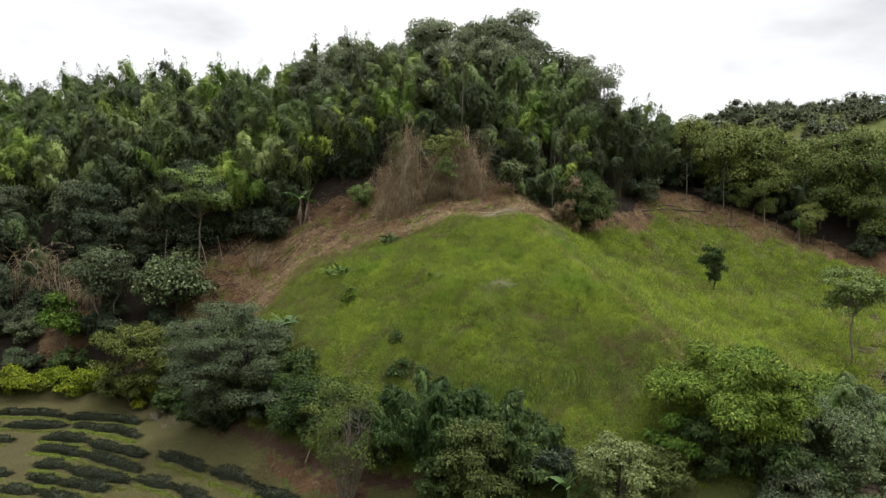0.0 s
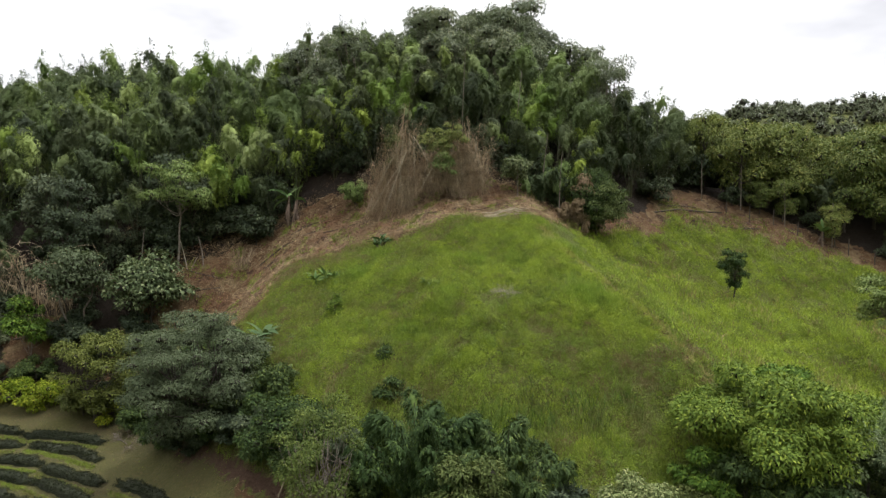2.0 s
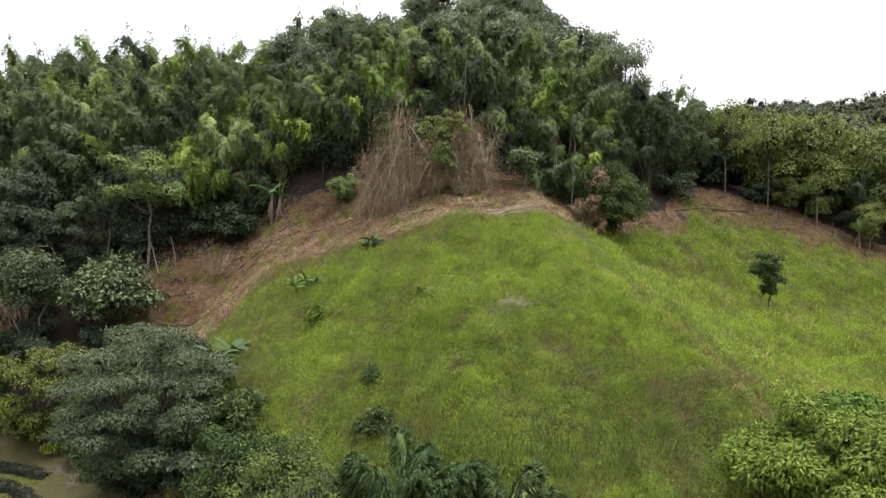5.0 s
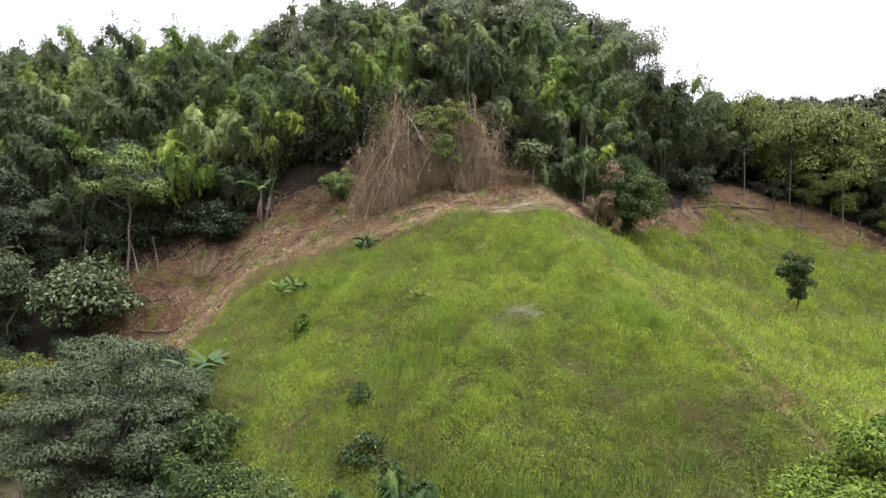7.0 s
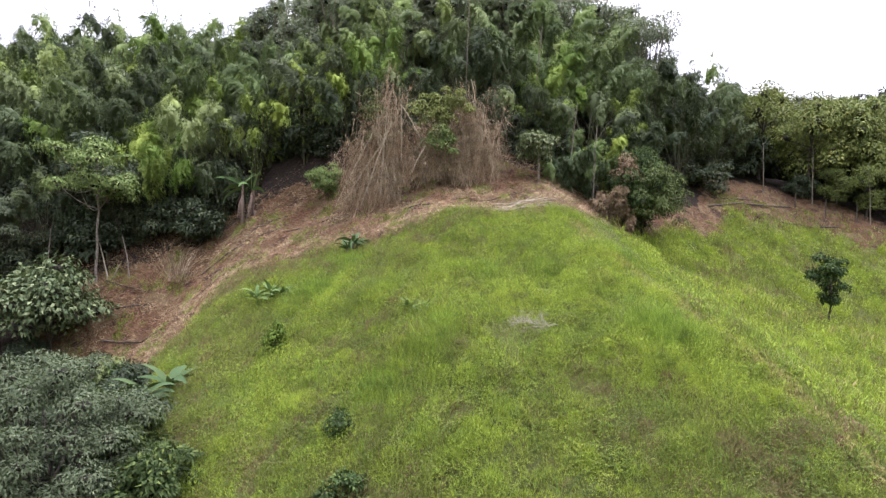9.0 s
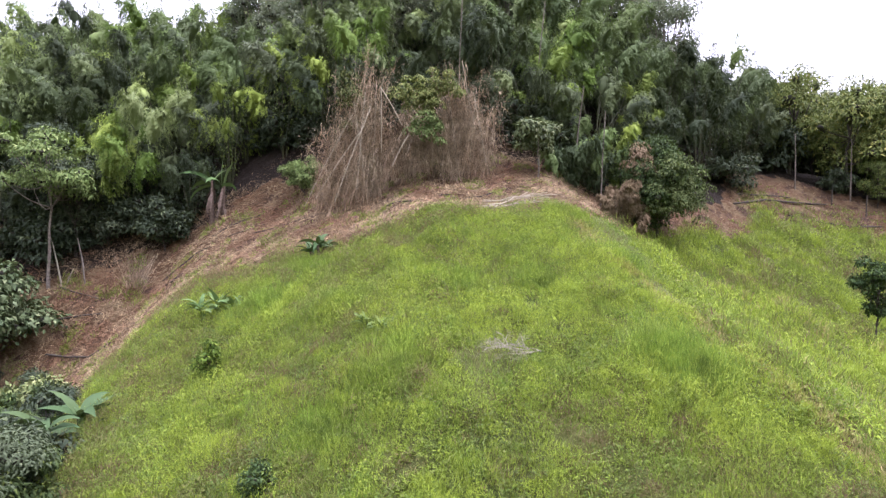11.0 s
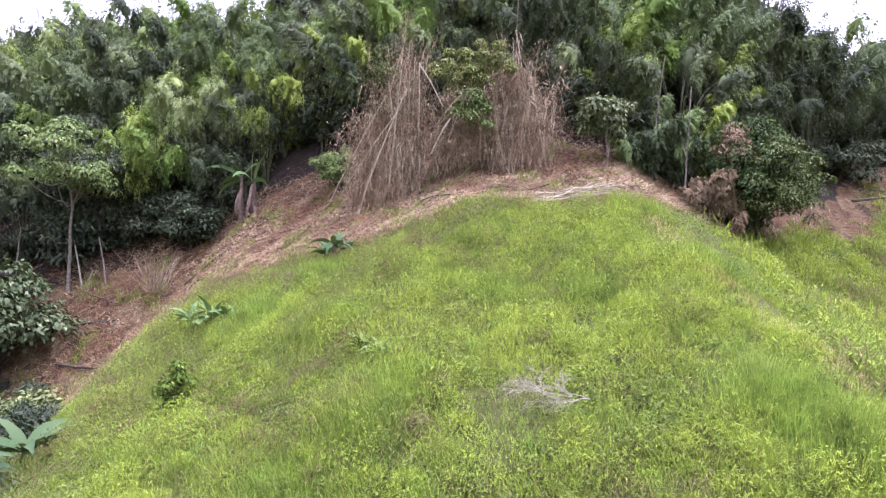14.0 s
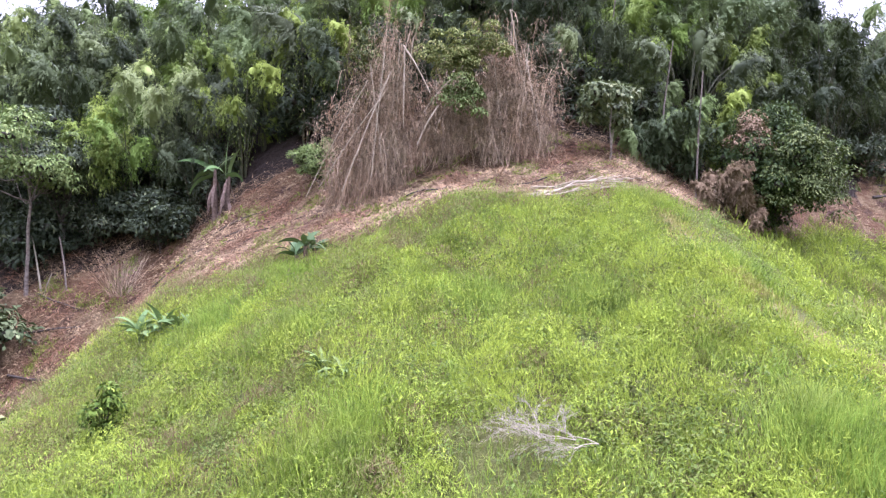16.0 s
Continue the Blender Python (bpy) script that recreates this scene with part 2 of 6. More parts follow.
def sward_mat(name, tones):
    """Hill grass: the tone of each clump, from dry brown over olive and deep green to lime, varied blade by blade."""
    m, nodes, links, bsdf = node_mat(name)
    geo, att = nodes.new("ShaderNodeNewGeometry"), nodes.new("ShaderNodeAttribute")
    att.attribute_name = "age"
    vary = nodes.new("ShaderNodeMapRange")
    vary.inputs["To Min"].default_value, vary.inputs["To Max"].default_value = -0.06, 0.06
    links.new(geo.outputs["Random Per Island"], vary.inputs["Value"])
    add = nodes.new("ShaderNodeMath")
    links.new(att.outputs["Fac"], add.inputs[0])
    links.new(vary.outputs["Result"], add.inputs[1])
    ramp = nodes.new("ShaderNodeValToRGB")
    tones = [(*(TONE * v for v in c), 1) for c in tones]
    ramp.color_ramp.elements[0].color, ramp.color_ramp.elements[1].color = tones[0], tones[-1]
    for k, c in enumerate(tones[1:-1]):
        ramp.color_ramp.elements.new((k + 1) / (len(tones) - 1)).color = c
    links.new(add.outputs[0], ramp.inputs["Fac"])
    col = ramp.outputs["Color"]
    links.new(col, bsdf.inputs["Base Color"])
    bsdf.inputs["Roughness"].default_value = 0.6
    bsdf.inputs["Specular IOR Level"].default_value = 0.04
    thin = nodes.new("ShaderNodeBsdfTranslucent")
    links.new(col, thin.inputs["Color"])
    both = nodes.new("ShaderNodeMixShader")
    both.inputs["Fac"].default_value = 0.3
    links.new(bsdf.outputs["BSDF"], both.inputs[1])
    links.new(thin.outputs["BSDF"], both.inputs[2])
    links.new(both.outputs["Shader"], nodes["Material Output"].inputs["Surface"])
    return m


GRASS = sward_mat("grass_blade", ((0.25, 0.175, 0.105), (0.29, 0.235, 0.105), (0.190, 0.215, 0.060), (0.225, 0.315, 0.052), (0.335, 0.455, 0.056), (0.395, 0.505, 0.064)))
REED = meadow_mat("tall_grass_blade", ((0.19, 0.32, 0.045), (0.29, 0.44, 0.060), (0.38, 0.50, 0.080)), (0.31, 0.38, 0.09), (0.38, 0.49, 0.05))
WEED = meadow_mat("weed_leaf", ((0.09, 0.16, 0.04), (0.15, 0.23, 0.05), (0.20, 0.27, 0.07), (0.24, 0.25, 0.09)), (0.18, 0.155, 0.07), (0.22, 0.30, 0.045))
CANE = meadow_mat("cane_leaf", ((0.07, 0.14, 0.03), (0.14, 0.22, 0.05), (0.22, 0.26, 0.09)), (0.18, 0.19, 0.07), (0.17, 0.26, 0.04))
MAIZE = meadow_mat("yellowing_stalk_leaf", ((0.24, 0.28, 0.07), (0.40, 0.37, 0.14), (0.52, 0.42, 0.20)), (0.33, 0.30, 0.12), (0.38, 0.42, 0.08))
STRAW = rough_mat("dry_stalk", (0.15, 0.098, 0.050), (0.39, 0.295, 0.160), 3.0, 0.9, 0.0, 0.6, (0.20, 0.108, 0.056), 0.45)
DEAD = rough_mat("dead_bamboo", (0.255, 0.185, 0.115), (0.58, 0.475, 0.315), 2.0, 0.85, 0.0, 0.6, (0.34, 0.235, 0.14), 0.5)
DEAD_TWIG = rough_mat("dead_bamboo_twig", (0.225, 0.163, 0.098), (0.46, 0.365, 0.232), 2.0, 0.9, 0.0, 0.6, (0.28, 0.192, 0.112), 0.6)
POLE = rough_mat("cut_bamboo_pole", (0.30, 0.255, 0.165), (0.46, 0.40, 0.28), 4.0, 0.6, 0.1, 0.2)
BARK = rough_mat("bark_grey", (0.14, 0.115, 0.09), (0.30, 0.26, 0.21), 9.0, 0.9, 0.4)
BARK_DARK = rough_mat("bark_dark", (0.05, 0.042, 0.034), (0.12, 0.10, 0.08), 9.0, 0.9, 0.4)
CULM = rough_mat("bamboo_culm", (0.055, 0.062, 0.030), (0.115, 0.115, 0.055), 3.0, 0.6)
WHITEWOOD = rough_mat("bleached_twig", (0.28, 0.25, 0.175), (0.44, 0.40, 0.295), 8.0, 0.8, 0.0, 0.15)
# near-black clump cores: the shade between leaves put into the colour
CORE_SHADE = rough_mat("core_shade", (0.020, 0.018, 0.013), (0.052, 0.050, 0.030), 5.0, 0.95, 0.5)
ROCK = rough_mat("trodden_earth", (0.085, 0.060, 0.042), (0.17, 0.125, 0.09), 5.0, 0.9, 0.4)
PIPE = rough_mat("black_hose", (0.012, 0.012, 0.014), (0.03, 0.03, 0.033), 5.0, 0.5)
ROOF = rough_mat("blue_grey_sheet", (0.40, 0.50, 0.58), (0.52, 0.60, 0.66), 1.0, 0.4)
PLASTER = rough_mat("pale_plaster", (0.6, 0.58, 0.54), (0.7, 0.68, 0.63), 1.0, 0.8)


def ground_mat():
    """Earth under grass, cut litter, dirt road, lawn and forest floor, by the cover painted on the sheet."""
    m, nodes, links, bsdf = node_mat("hill_ground")
    att = nodes.new("ShaderNodeAttribute")
    att.attribute_name = "cover"
    sep = nodes.new("ShaderNodeSeparateColor")
    links.new(att.outputs["Color"], sep.inputs["Color"])
    fine, mid, wide = grain(nodes, links, 7.0, 6.0, 0.7), grain(nodes, links, 1.3, 5.0, 0.65), grain(nodes, links, 0.22, 4.0, 0.6)
    green = mixer(nodes, links, fine, (0.045, 0.068, 0.014), (0.130, 0.160, 0.036))
    green = mixer(nodes, links, wide, green, (0.17, 0.175, 0.052))
    litter = mixer(nodes, links, fine, (0.080, 0.044, 0.022), (0.20, 0.128, 0.064))
    litter = mixer(nodes, links, mid, litter, (0.15, 0.084, 0.042))
    litter = mixer(nodes, links, grain(nodes, links, 0.55, 5.0, 0.7, 0.50, 0.62), litter, (0.24, 0.172, 0.092))
    litter = mixer(nodes, links, grain(nodes, links, 0.8, 5.0, 0.7, 0.52, 0.62), litter, (0.075, 0.042, 0.028))
    road = mixer(nodes, links, fine, (0.08, 0.046, 0.030), (0.14, 0.088, 0.060))
    lawn = mixer(nodes, links, mid, (0.105, 0.092, 0.038), (0.135, 0.088, 0.052))
    lawn = mixer(nodes, links, wide, lawn, (0.155, 0.15, 0.046))
    lawn = mixer(nodes, links, fine, lawn, (0.085, 0.085, 0.03), "MIX")
    # forest floor: dark soil, darkened further with the shade under the trees
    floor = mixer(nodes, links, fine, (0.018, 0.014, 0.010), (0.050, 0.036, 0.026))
    rag = nodes.new("ShaderNodeMath")
    rag.operation = "MULTIPLY_ADD"
    links.new(mid, rag.inputs[0])
    rag.inputs[1].default_value, rag.inputs[2].default_value = 0.7, -0.35

    def share(out):
        add = nodes.new("ShaderNodeMath")
        links.new(out, add.inputs[0])
        links.new(rag.outputs[0], add.inputs[1])
        r = nodes.new("ShaderNodeMapRange")
        r.inputs["From Min"].default_value, r.inputs["From Max"].default_value = 0.35, 0.65
        links.new(add.outputs[0], r.inputs["Value"])
        return r.outputs["Result"]

    col = mixer(nodes, links, share(sep.outputs["Red"]), green, litter)
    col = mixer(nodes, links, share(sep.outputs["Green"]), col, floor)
    col = mixer(nodes, links, share(sep.outputs["Blue"]), col, lawn)
    col = mixer(nodes, links, share(att.outputs["Alpha"]), col, road)
    links.new(col, bsdf.inputs["Base Color"])
    bsdf.inputs["Roughness"].default_value = 0.95
    bsdf.inputs["Specular IOR Level"].default_value = 0.15
    b_ = nodes.new("ShaderNodeBump")
    b_.inputs["Strength"].default_value, b_.inputs["Distance"].default_value = 0.8, 0.12
    links.new(fine, b_.inputs["Height"])
    links.new(b_.outputs["Normal"], bsdf.inputs["Normal"])
    return m


GROUND = ground_mat()

# ------------------------------------------------------------ the lie of the land
def soft(a, k):
    return k * np.logaddexp(0.0, a / k)


def smax(a, b, k=1.0):
    return (a + b + np.sqrt((a - b) ** 2 + k * k)) / 2


def ripple(x, y, size, seed):
    """Smooth, aperiodic-looking bumps of about that size, between -1 and 1."""
    rng = np.random.RandomState(seed)
    out = 0.0
    for n in range(7):
        a, p, f = rng.uniform(0, 6.283), rng.uniform(0, 6.283), rng.uniform(0.6, 1.7) * 6.283 / size
        out = out + np.sin(f * (x * np.cos(a) + y * np.sin(a)) + p)
    return out / 4.0


def crest(y):
    """How far to the right the spur's sharp edge stands."""
    return 14.6 - 0.5 * soft(y - 32.0, 2.0) + 0.62 * soft(y - 48.5, 2.0) - 0.12 * soft(y - 60, 2)


def spur(x, y):
    """The grassy spur that runs down towards the valley."""
    z = 1.15 + 1.05 * soft(y - 28.6, 1.2) - 0.38 * soft(y - 34.5, 1.2) - 0.25 * soft(y - 39.5, 1.5)
    z = z - 0.20 * soft(y - 51.0, 0.6) + 0.50 * soft(y - 57.5, 1.0) - 0.5 * soft(y - 74.0, 3.0) - 0.5 * soft(y - 82.0, 4.0)
    z = z - 0.36 * soft(1.5 - x - 0.4 * soft(y - 51.0, 1.0), 1.5) - 0.5 * soft(-9.8 - x - 0.16 * soft(y - 45, 1.0), 0.8)
    d = soft(x - crest(y), 0.7)
    return z - 12.0 * (1 - np.exp(-d / 15.0)) - 0.10 * soft(x - 55, 5.0)


def hillside(x, y):
    """The steep wooded slope behind the terraces."""
    foot = 47.0 + 0.12 * soft(-22.0 - x, 3.0)
    u = y - foot
    return 0.4 + 1.02 * soft(u, 1.2) - 0.31 * soft(u - 15, 2.0) - 0.4 * soft(u - 28, 4.0) - 0.5 * soft(u - 36, 4.0)


def height(x, y):
    x, y = np.asarray(x, float), np.asarray(y, float)
    z = smax(spur(x, y), hillside(x, y) - 0.35 * soft(x + 14, 2.0), 1.2)
    z = smax(z, 0.0 * x - 0.15, 0.5)
    far = 74 / (1 + np.exp(-(x - 108) / 9.0)) * (1 + 0.0006 * (x - 130)) * np.exp(-((y - 330) / 95) ** 2) * np.exp(-(np.maximum(0, x - 420) / 200) ** 2) + 70 * np.exp(-((x + 380) / 260) ** 2 - ((y - 420) / 160) ** 2)
    far = far + 22 / (1 + np.exp(-(x - 36) / 6.0)) * np.exp(-((y - 122) / 32) ** 2) * np.exp(-(np.maximum(0, x - 160) / 80) ** 2)
    # unseen hill behind the camera, added to block light on the wooded face
    far = far + 120 * np.exp(-((y + 290) / 95) ** 2)
    ring = 60 * np.clip((np.hypot(x, y - 40) - 480) / 500, 0, 1) ** 2
    z = smax(z, far + ring, 2.0) - 0.6
    near = np.exp(-(np.hypot(x, y - 50) / 90) ** 2)
    bump = 0.28 * ripple(x, y, 9.0, 3) + 0.12 * ripple(x, y, 3.1, 5) + 0.07 * ripple(x, y, 1.3, 6)
    level = 1 / (1 + np.exp(-(z - 1.2) / 0.5))
    return z + near * bump * (0.15 + 0.85 * level)


def forest_edge(x):
    """Where the woods begin, going up the hill."""
    return np.interp(x, (-60, -32, -26, -20, -13, -10, -7, 3, 5, 9, 13, 19, 22, 29, 36, 42, 60),
                     (57, 55.5, 55.5, 58.6, 60.6, 62.5, 60.5, 60.5, 59.0, 58.5, 60.0, 63.5, 70.0, 71.0, 67.5, 64.0, 62))


def shoulder(y):
    """The left brow of the spur."""
    return -10.3 - 0.16 * np.maximum(0, y - 45)


def road_at(x):
    return 34.8 - 0.84 * (x + 10.2) + 0.035 * (x + 10.2) ** 2


def trail(y):
    """The trodden line along the edge of the spur."""
    return crest(y) - 0.30


def cover_of(x, y):
    """Shares of cut litter, forest floor, lawn and road."""
    wob = 0.8 * ripple(x, y, 5.0, 11) + 0.4 * ripple(x, y, 1.7, 12)
    fe = forest_edge(x)
    brow = 50.0 + 0.22 * np.maximum(0, -x) + 1.25 * np.maximum(0, x - 7)
    litter = (y > brow + 0.5 * wob) & (x < 15)
    litter |= (x < shoulder(y) - 0.6 + 0.4 * wob) & (y > 49.5 + 0.5 * wob) & (x > -24 + wob)
    litter |= (np.hypot((x + 31) / 3.2, (y - 53) / 1.6) < 1 + 0.4 * wob)
    litter |= (x >= 12) & (y > fe - 1.0 - 0.4 * np.clip(x - 16, 0, 9) + 0.26 * np.clip(x - 28, 0, 13) + wob) & (x < 46)
    litter |= (np.abs(x - trail(y) + 0.2 * wob) < 0.36) & (y > 33) & (y < 49.5)
    litter |= (road_at(x) - y > 0.5) & (road_at(x) - y < 1.5 + 0.5 * wob) & (x > -9.5) & (x < -3.5)
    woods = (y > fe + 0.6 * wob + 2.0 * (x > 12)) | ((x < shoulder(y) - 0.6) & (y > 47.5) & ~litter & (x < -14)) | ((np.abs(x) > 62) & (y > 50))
    lawn = (x < -9.0 - 0.55 * (y - 33)) & (y < 48.5 + 0.1 * np.maximum(0, -22 - x)) | (y < road_at(x) - 0.3) & (x > -17) & (x < 1.0) & ~litter
    road = (np.abs(y - road_at(x)) < 0.42 + 0.12 * wob) & (x > -17.5) & (x < 1.5)
    far = np.hypot(x, y - 45) > 110
    return [np.where(c & ~far, 1.0, 0.0) for c in (litter, woods, lawn, road)]


class Build:
    """Collects pieces of mesh and makes one object of them."""

    def __init__(self):
        self.v, self.f3, self.f4, self.n, self.age, self.inner = [], [], [], 0, [], []

    def add(self, verts, quads=None, tris=None, inner=False):
        verts = np.asarray(verts, float).reshape(-1, 3)
        if quads is not None:
            self.f4.append(np.asarray(quads, int).reshape(-1, 4) + self.n)
            self.inner.append(np.full(len(self.f4[-1]), int(inner)))
        if tris is not None:
            self.f3.append(np.asarray(tris, int).reshape(-1, 3) + self.n)
        self.v.append(verts)
        self.n += len(verts)
        return self

    def mesh(self, name, material, smooth=False):
        me = bpy.data.meshes.new(name)
        v = np.concatenate(self.v)
        q = np.concatenate(self.f4) if self.f4 else np.zeros((0, 4), int)
        t = np.concatenate(self.f3) if self.f3 else np.zeros((0, 3), int)
        loops = np.concatenate([q.ravel(), t.ravel()])
        me.vertices.add(len(v))
        me.vertices.foreach_set("co", v.ravel())
        me.loops.add(len(loops))
        me.loops.foreach_set("vertex_index", loops)
        me.polygons.add(len(q) + len(t))
        starts = np.concatenate([np.arange(len(q)) * 4, len(q) * 4 + np.arange(len(t)) * 3])
        me.polygons.foreach_set("loop_start", starts)
        me.polygons.foreach_set("loop_total", np.concatenate([np.full(len(q), 4), np.full(len(t), 3)]))
        if smooth:
            me.polygons.foreach_set("use_smooth", np.ones(len(q) + len(t), bool))
        me.materials.append(material)
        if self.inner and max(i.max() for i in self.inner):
            me.materials.append(CORE_SHADE)
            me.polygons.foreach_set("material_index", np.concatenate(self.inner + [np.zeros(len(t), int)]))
        if self.age:
            me.attributes.new("age", "FLOAT", "POINT").data.foreach_set("value", np.concatenate(self.age))
        me.update(calc_edges=True)
        return me


def part(name, mesh, parent, label="", kind=""):
    ob = new(name, mesh)
    ob.parent = parent
    return tagged(ob, label, kind=kind)


def thing(name, label, category, group=""):
    return tagged(new(name), label, category, group)


def unit(v):
    v = np.asarray(v, float)
    return v / np.maximum(1e-9, np.linalg.norm(v, axis=-1, keepdims=True))


def tube(b, pts, radii, sides=6):
    """A tapering stem along the points."""
    pts = np.asarray(pts, float)
    n = len(pts)
    d = unit(np.gradient(pts, axis=0))
    side = unit(np.cross(d, np.where(np.abs(d[:, 2:3]) > 0.9, (1.0, 0, 0), (0, 0, 1.0))))
    up = np.cross(side, d)
    a = np.arange(sides) * 2 * np.pi / sides
    ring = side[:, None] * np.cos(a)[None, :, None] + up[:, None] * np.sin(a)[None, :, None]
    v = pts[:, None] + ring * np.asarray(radii, float)[:, None, None]
    i, j = np.meshgrid(np.arange(n - 1), np.arange(sides), indexing="ij")
    k = (j + 1) % sides
    q = np.stack([i * sides + j, i * sides + k, (i + 1) * sides + k, (i + 1) * sides + j], -1)
    b.add(v, q)


def leaves(b, at, way, up, length, width, droop=0.25):
    """Pointed leaves: a base, two shoulders and a bent tip each."""
    n = len(at)
    way, length, width = unit(way), np.broadcast_to(length, n)[:, None], np.broadcast_to(width, n)[:, None]
    side = unit(np.cross(way, up))
    nor = np.cross(side, way)
    mid = at + way * length * 0.45 + nor * length * 0.06
    tip = at + way * length - nor * length * droop
    v = np.stack([at, mid + side * width / 2, tip, mid - side * width / 2], 1)
    b.add(v, np.arange(4 * n).reshape(n, 4))


def slivers(b, at, way, up, length, width, droop=0.2):
    """Fine leaves: one narrow triangle each."""
    n = len(at)
    way, length, width = unit(way), np.broadcast_to(length, n)[:, None], np.broadcast_to(width, n)[:, None]
    side = unit(np.cross(way, up))
    nor = np.cross(side, way)
    v = np.stack([at - side * width / 2, at + side * width / 2, at + way * length - nor * length * droop], 1)
    b.add(v, None, np.arange(3 * n).reshape(n, 3))


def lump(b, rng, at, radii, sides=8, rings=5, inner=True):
    """A clump's core: an uneven mass that light does not pass, coloured as shade."""
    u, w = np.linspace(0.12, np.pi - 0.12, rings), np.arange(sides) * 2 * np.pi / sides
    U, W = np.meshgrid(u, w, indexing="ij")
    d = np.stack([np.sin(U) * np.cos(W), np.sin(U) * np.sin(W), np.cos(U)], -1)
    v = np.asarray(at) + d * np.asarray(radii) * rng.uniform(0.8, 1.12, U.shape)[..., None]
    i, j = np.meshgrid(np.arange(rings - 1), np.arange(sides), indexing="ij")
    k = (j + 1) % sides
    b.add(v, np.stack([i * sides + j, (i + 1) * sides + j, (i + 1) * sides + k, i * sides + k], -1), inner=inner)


def sphere_points(rng, n):
    return unit(rng.normal(size=(n, 3)))


def curve_between(a, b, sag, n=6):
    t = np.linspace(0, 1, n)[:, None]
    p = np.asarray(a, float) * (1 - t) + np.asarray(b, float) * t
    p[:, 2] += sag * np.sin(np.pi * t[:, 0])
    return p


# ------------------------------------------------------------ ground sheet
def stretched(lo, fine_lo, fine_hi, hi, step, grow=1.16):
    xs = list(np.arange(fine_lo, fine_hi + 1e-6, step))
    d, a = step, fine_hi
    while a < hi:
        d = min(d * grow, 60)
        a += d
        xs.append(a)
    d, a, left = step, fine_lo, []
    while a > lo:
        d = min(d * grow, 60)
        a -= d
        left.append(a)
    return np.array(left[::-1] + xs)


def build_ground():
    xs, ys = stretched(-1500, -40, 42, 1500, 0.35), stretched(-1200, 22, 76, 1800, 0.35)
    X, Y = np.meshgrid(xs, ys, indexing="ij")
    Z = height(X, Y)
    lit, woods, lawn, road = cover_of(X, Y)
    Z = Z + 0.10 * lit * (ripple(X, Y, 1.3, 21) + ripple(X, Y, 0.8, 22)) - 0.25 * road
    nx, ny = X.shape
    i, j = np.meshgrid(np.arange(nx - 1), np.arange(ny - 1), indexing="ij")
    q = np.stack([i * ny + j, (i + 1) * ny + j, (i + 1) * ny + j + 1, i * ny + j + 1], -1)
    b = Build().add(np.stack([X, Y, Z], -1), q)
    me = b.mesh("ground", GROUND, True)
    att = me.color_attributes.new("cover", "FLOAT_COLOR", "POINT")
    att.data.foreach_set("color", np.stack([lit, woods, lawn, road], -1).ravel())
    return tagged(new("ground", me), "grassy hillside with brown cleared soil, lawn terraces and a dirt road", "ground", kind="structure")


build_ground()


# ------------------------------------------------------------ kinds of plants
def broadleaf(name, label, seed, tall, wide, bare, blobs, count, leaf, mat, bark=BARK, stem=0.14, flat=0.7, size=0.38, category="tree", stems=1, lean=0.0, group="", droop=0.25, thin=False, fork=0.45, fine=False, core=0.34):
    """A tree: trunk and limbs in one part, a crown of leaf clumps with gaps in the other."""
    rng = np.random.RandomState(seed)
    root = thing(name, label, category, group)
    ch = tall - bare
    p = sphere_points(rng, blobs) * rng.uniform(0.35, 1.0, (blobs, 1)) ** 0.5
    c = p * (wide / 2 * (1 - size * 0.5), wide / 2 * (1 - size * 0.5), ch / 2 * 0.8) + (lean * tall, 0, bare + ch / 2)
    c[:, :2] *= 1 + 0.25 * rng.normal(size=(blobs, 1)) * 0.5
    r = wide * size * 0.5 * rng.uniform(0.6, 1.25, blobs)
    b = Build()
    for s in range(stems):
        a = 2 * np.pi * s / stems + rng.uniform(0, 1)
        off = 0.12 * (stems > 1) * np.array([np.cos(a), np.sin(a), 0])
        top = np.array([lean * tall + 0.3 * wide * (stems > 1) * np.cos(a), 0.3 * wide * (stems > 1) * np.sin(a), bare + ch * 0.55])
        path = curve_between((off[0], off[1], -0.4), top, 0.0, 7)
        path[1:-1, :2] += rng.normal(size=(5, 2)) * 0.012 * tall
        tube(b, path, np.linspace(stem, stem * 0.35, 7), 7)
        for k in range(s, blobs, stems):
            t = rng.uniform(fork, 0.98)
            start = path[int(t * 6)]
            limb = curve_between(start, c[k], -0.12 * wide * rng.uniform(0, 1), 5)
            if not thin:
                tube(b, limb, np.linspace(stem * 0.4, stem * 0.1, 5), 4)
    part("trunk", b.mesh("trunk", bark, True), root)
    b = Build()
    share = (r ** 2 / np.sum(r ** 2) * count).astype(int) + 1
    for k in range(blobs):
        n = share[k]
        d = sphere_points(rng, n)
        d[:, 2] = np.where(d[:, 2] < -0.35, -d[:, 2], d[:, 2])
        at = c[k] + d * (r[k], r[k], r[k] * flat) * (1.12 - 0.5 * rng.uniform(0, 1, (n, 1)) ** 1.7) + rng.normal(size=(n, 3)) * 0.06 * r[k]
        way = d * (0.55, 0.55, 0.35) + (d * d[:, 2:3] - (0, 0, 1.0)) * 0.65 + rng.normal(size=(n, 3)) * 0.45
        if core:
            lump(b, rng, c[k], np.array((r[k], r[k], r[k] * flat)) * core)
        (slivers if fine else leaves)(b, at, way, d + (0, 0, 0.45) + rng.normal(size=(n, 3)) * 0.3, leaf * rng.uniform(0.6, 1.25, n), leaf * 0.5 * rng.uniform(0.7, 1.2, n), droop)
    part("crown", b.mesh("crown", mat), root)
    return root


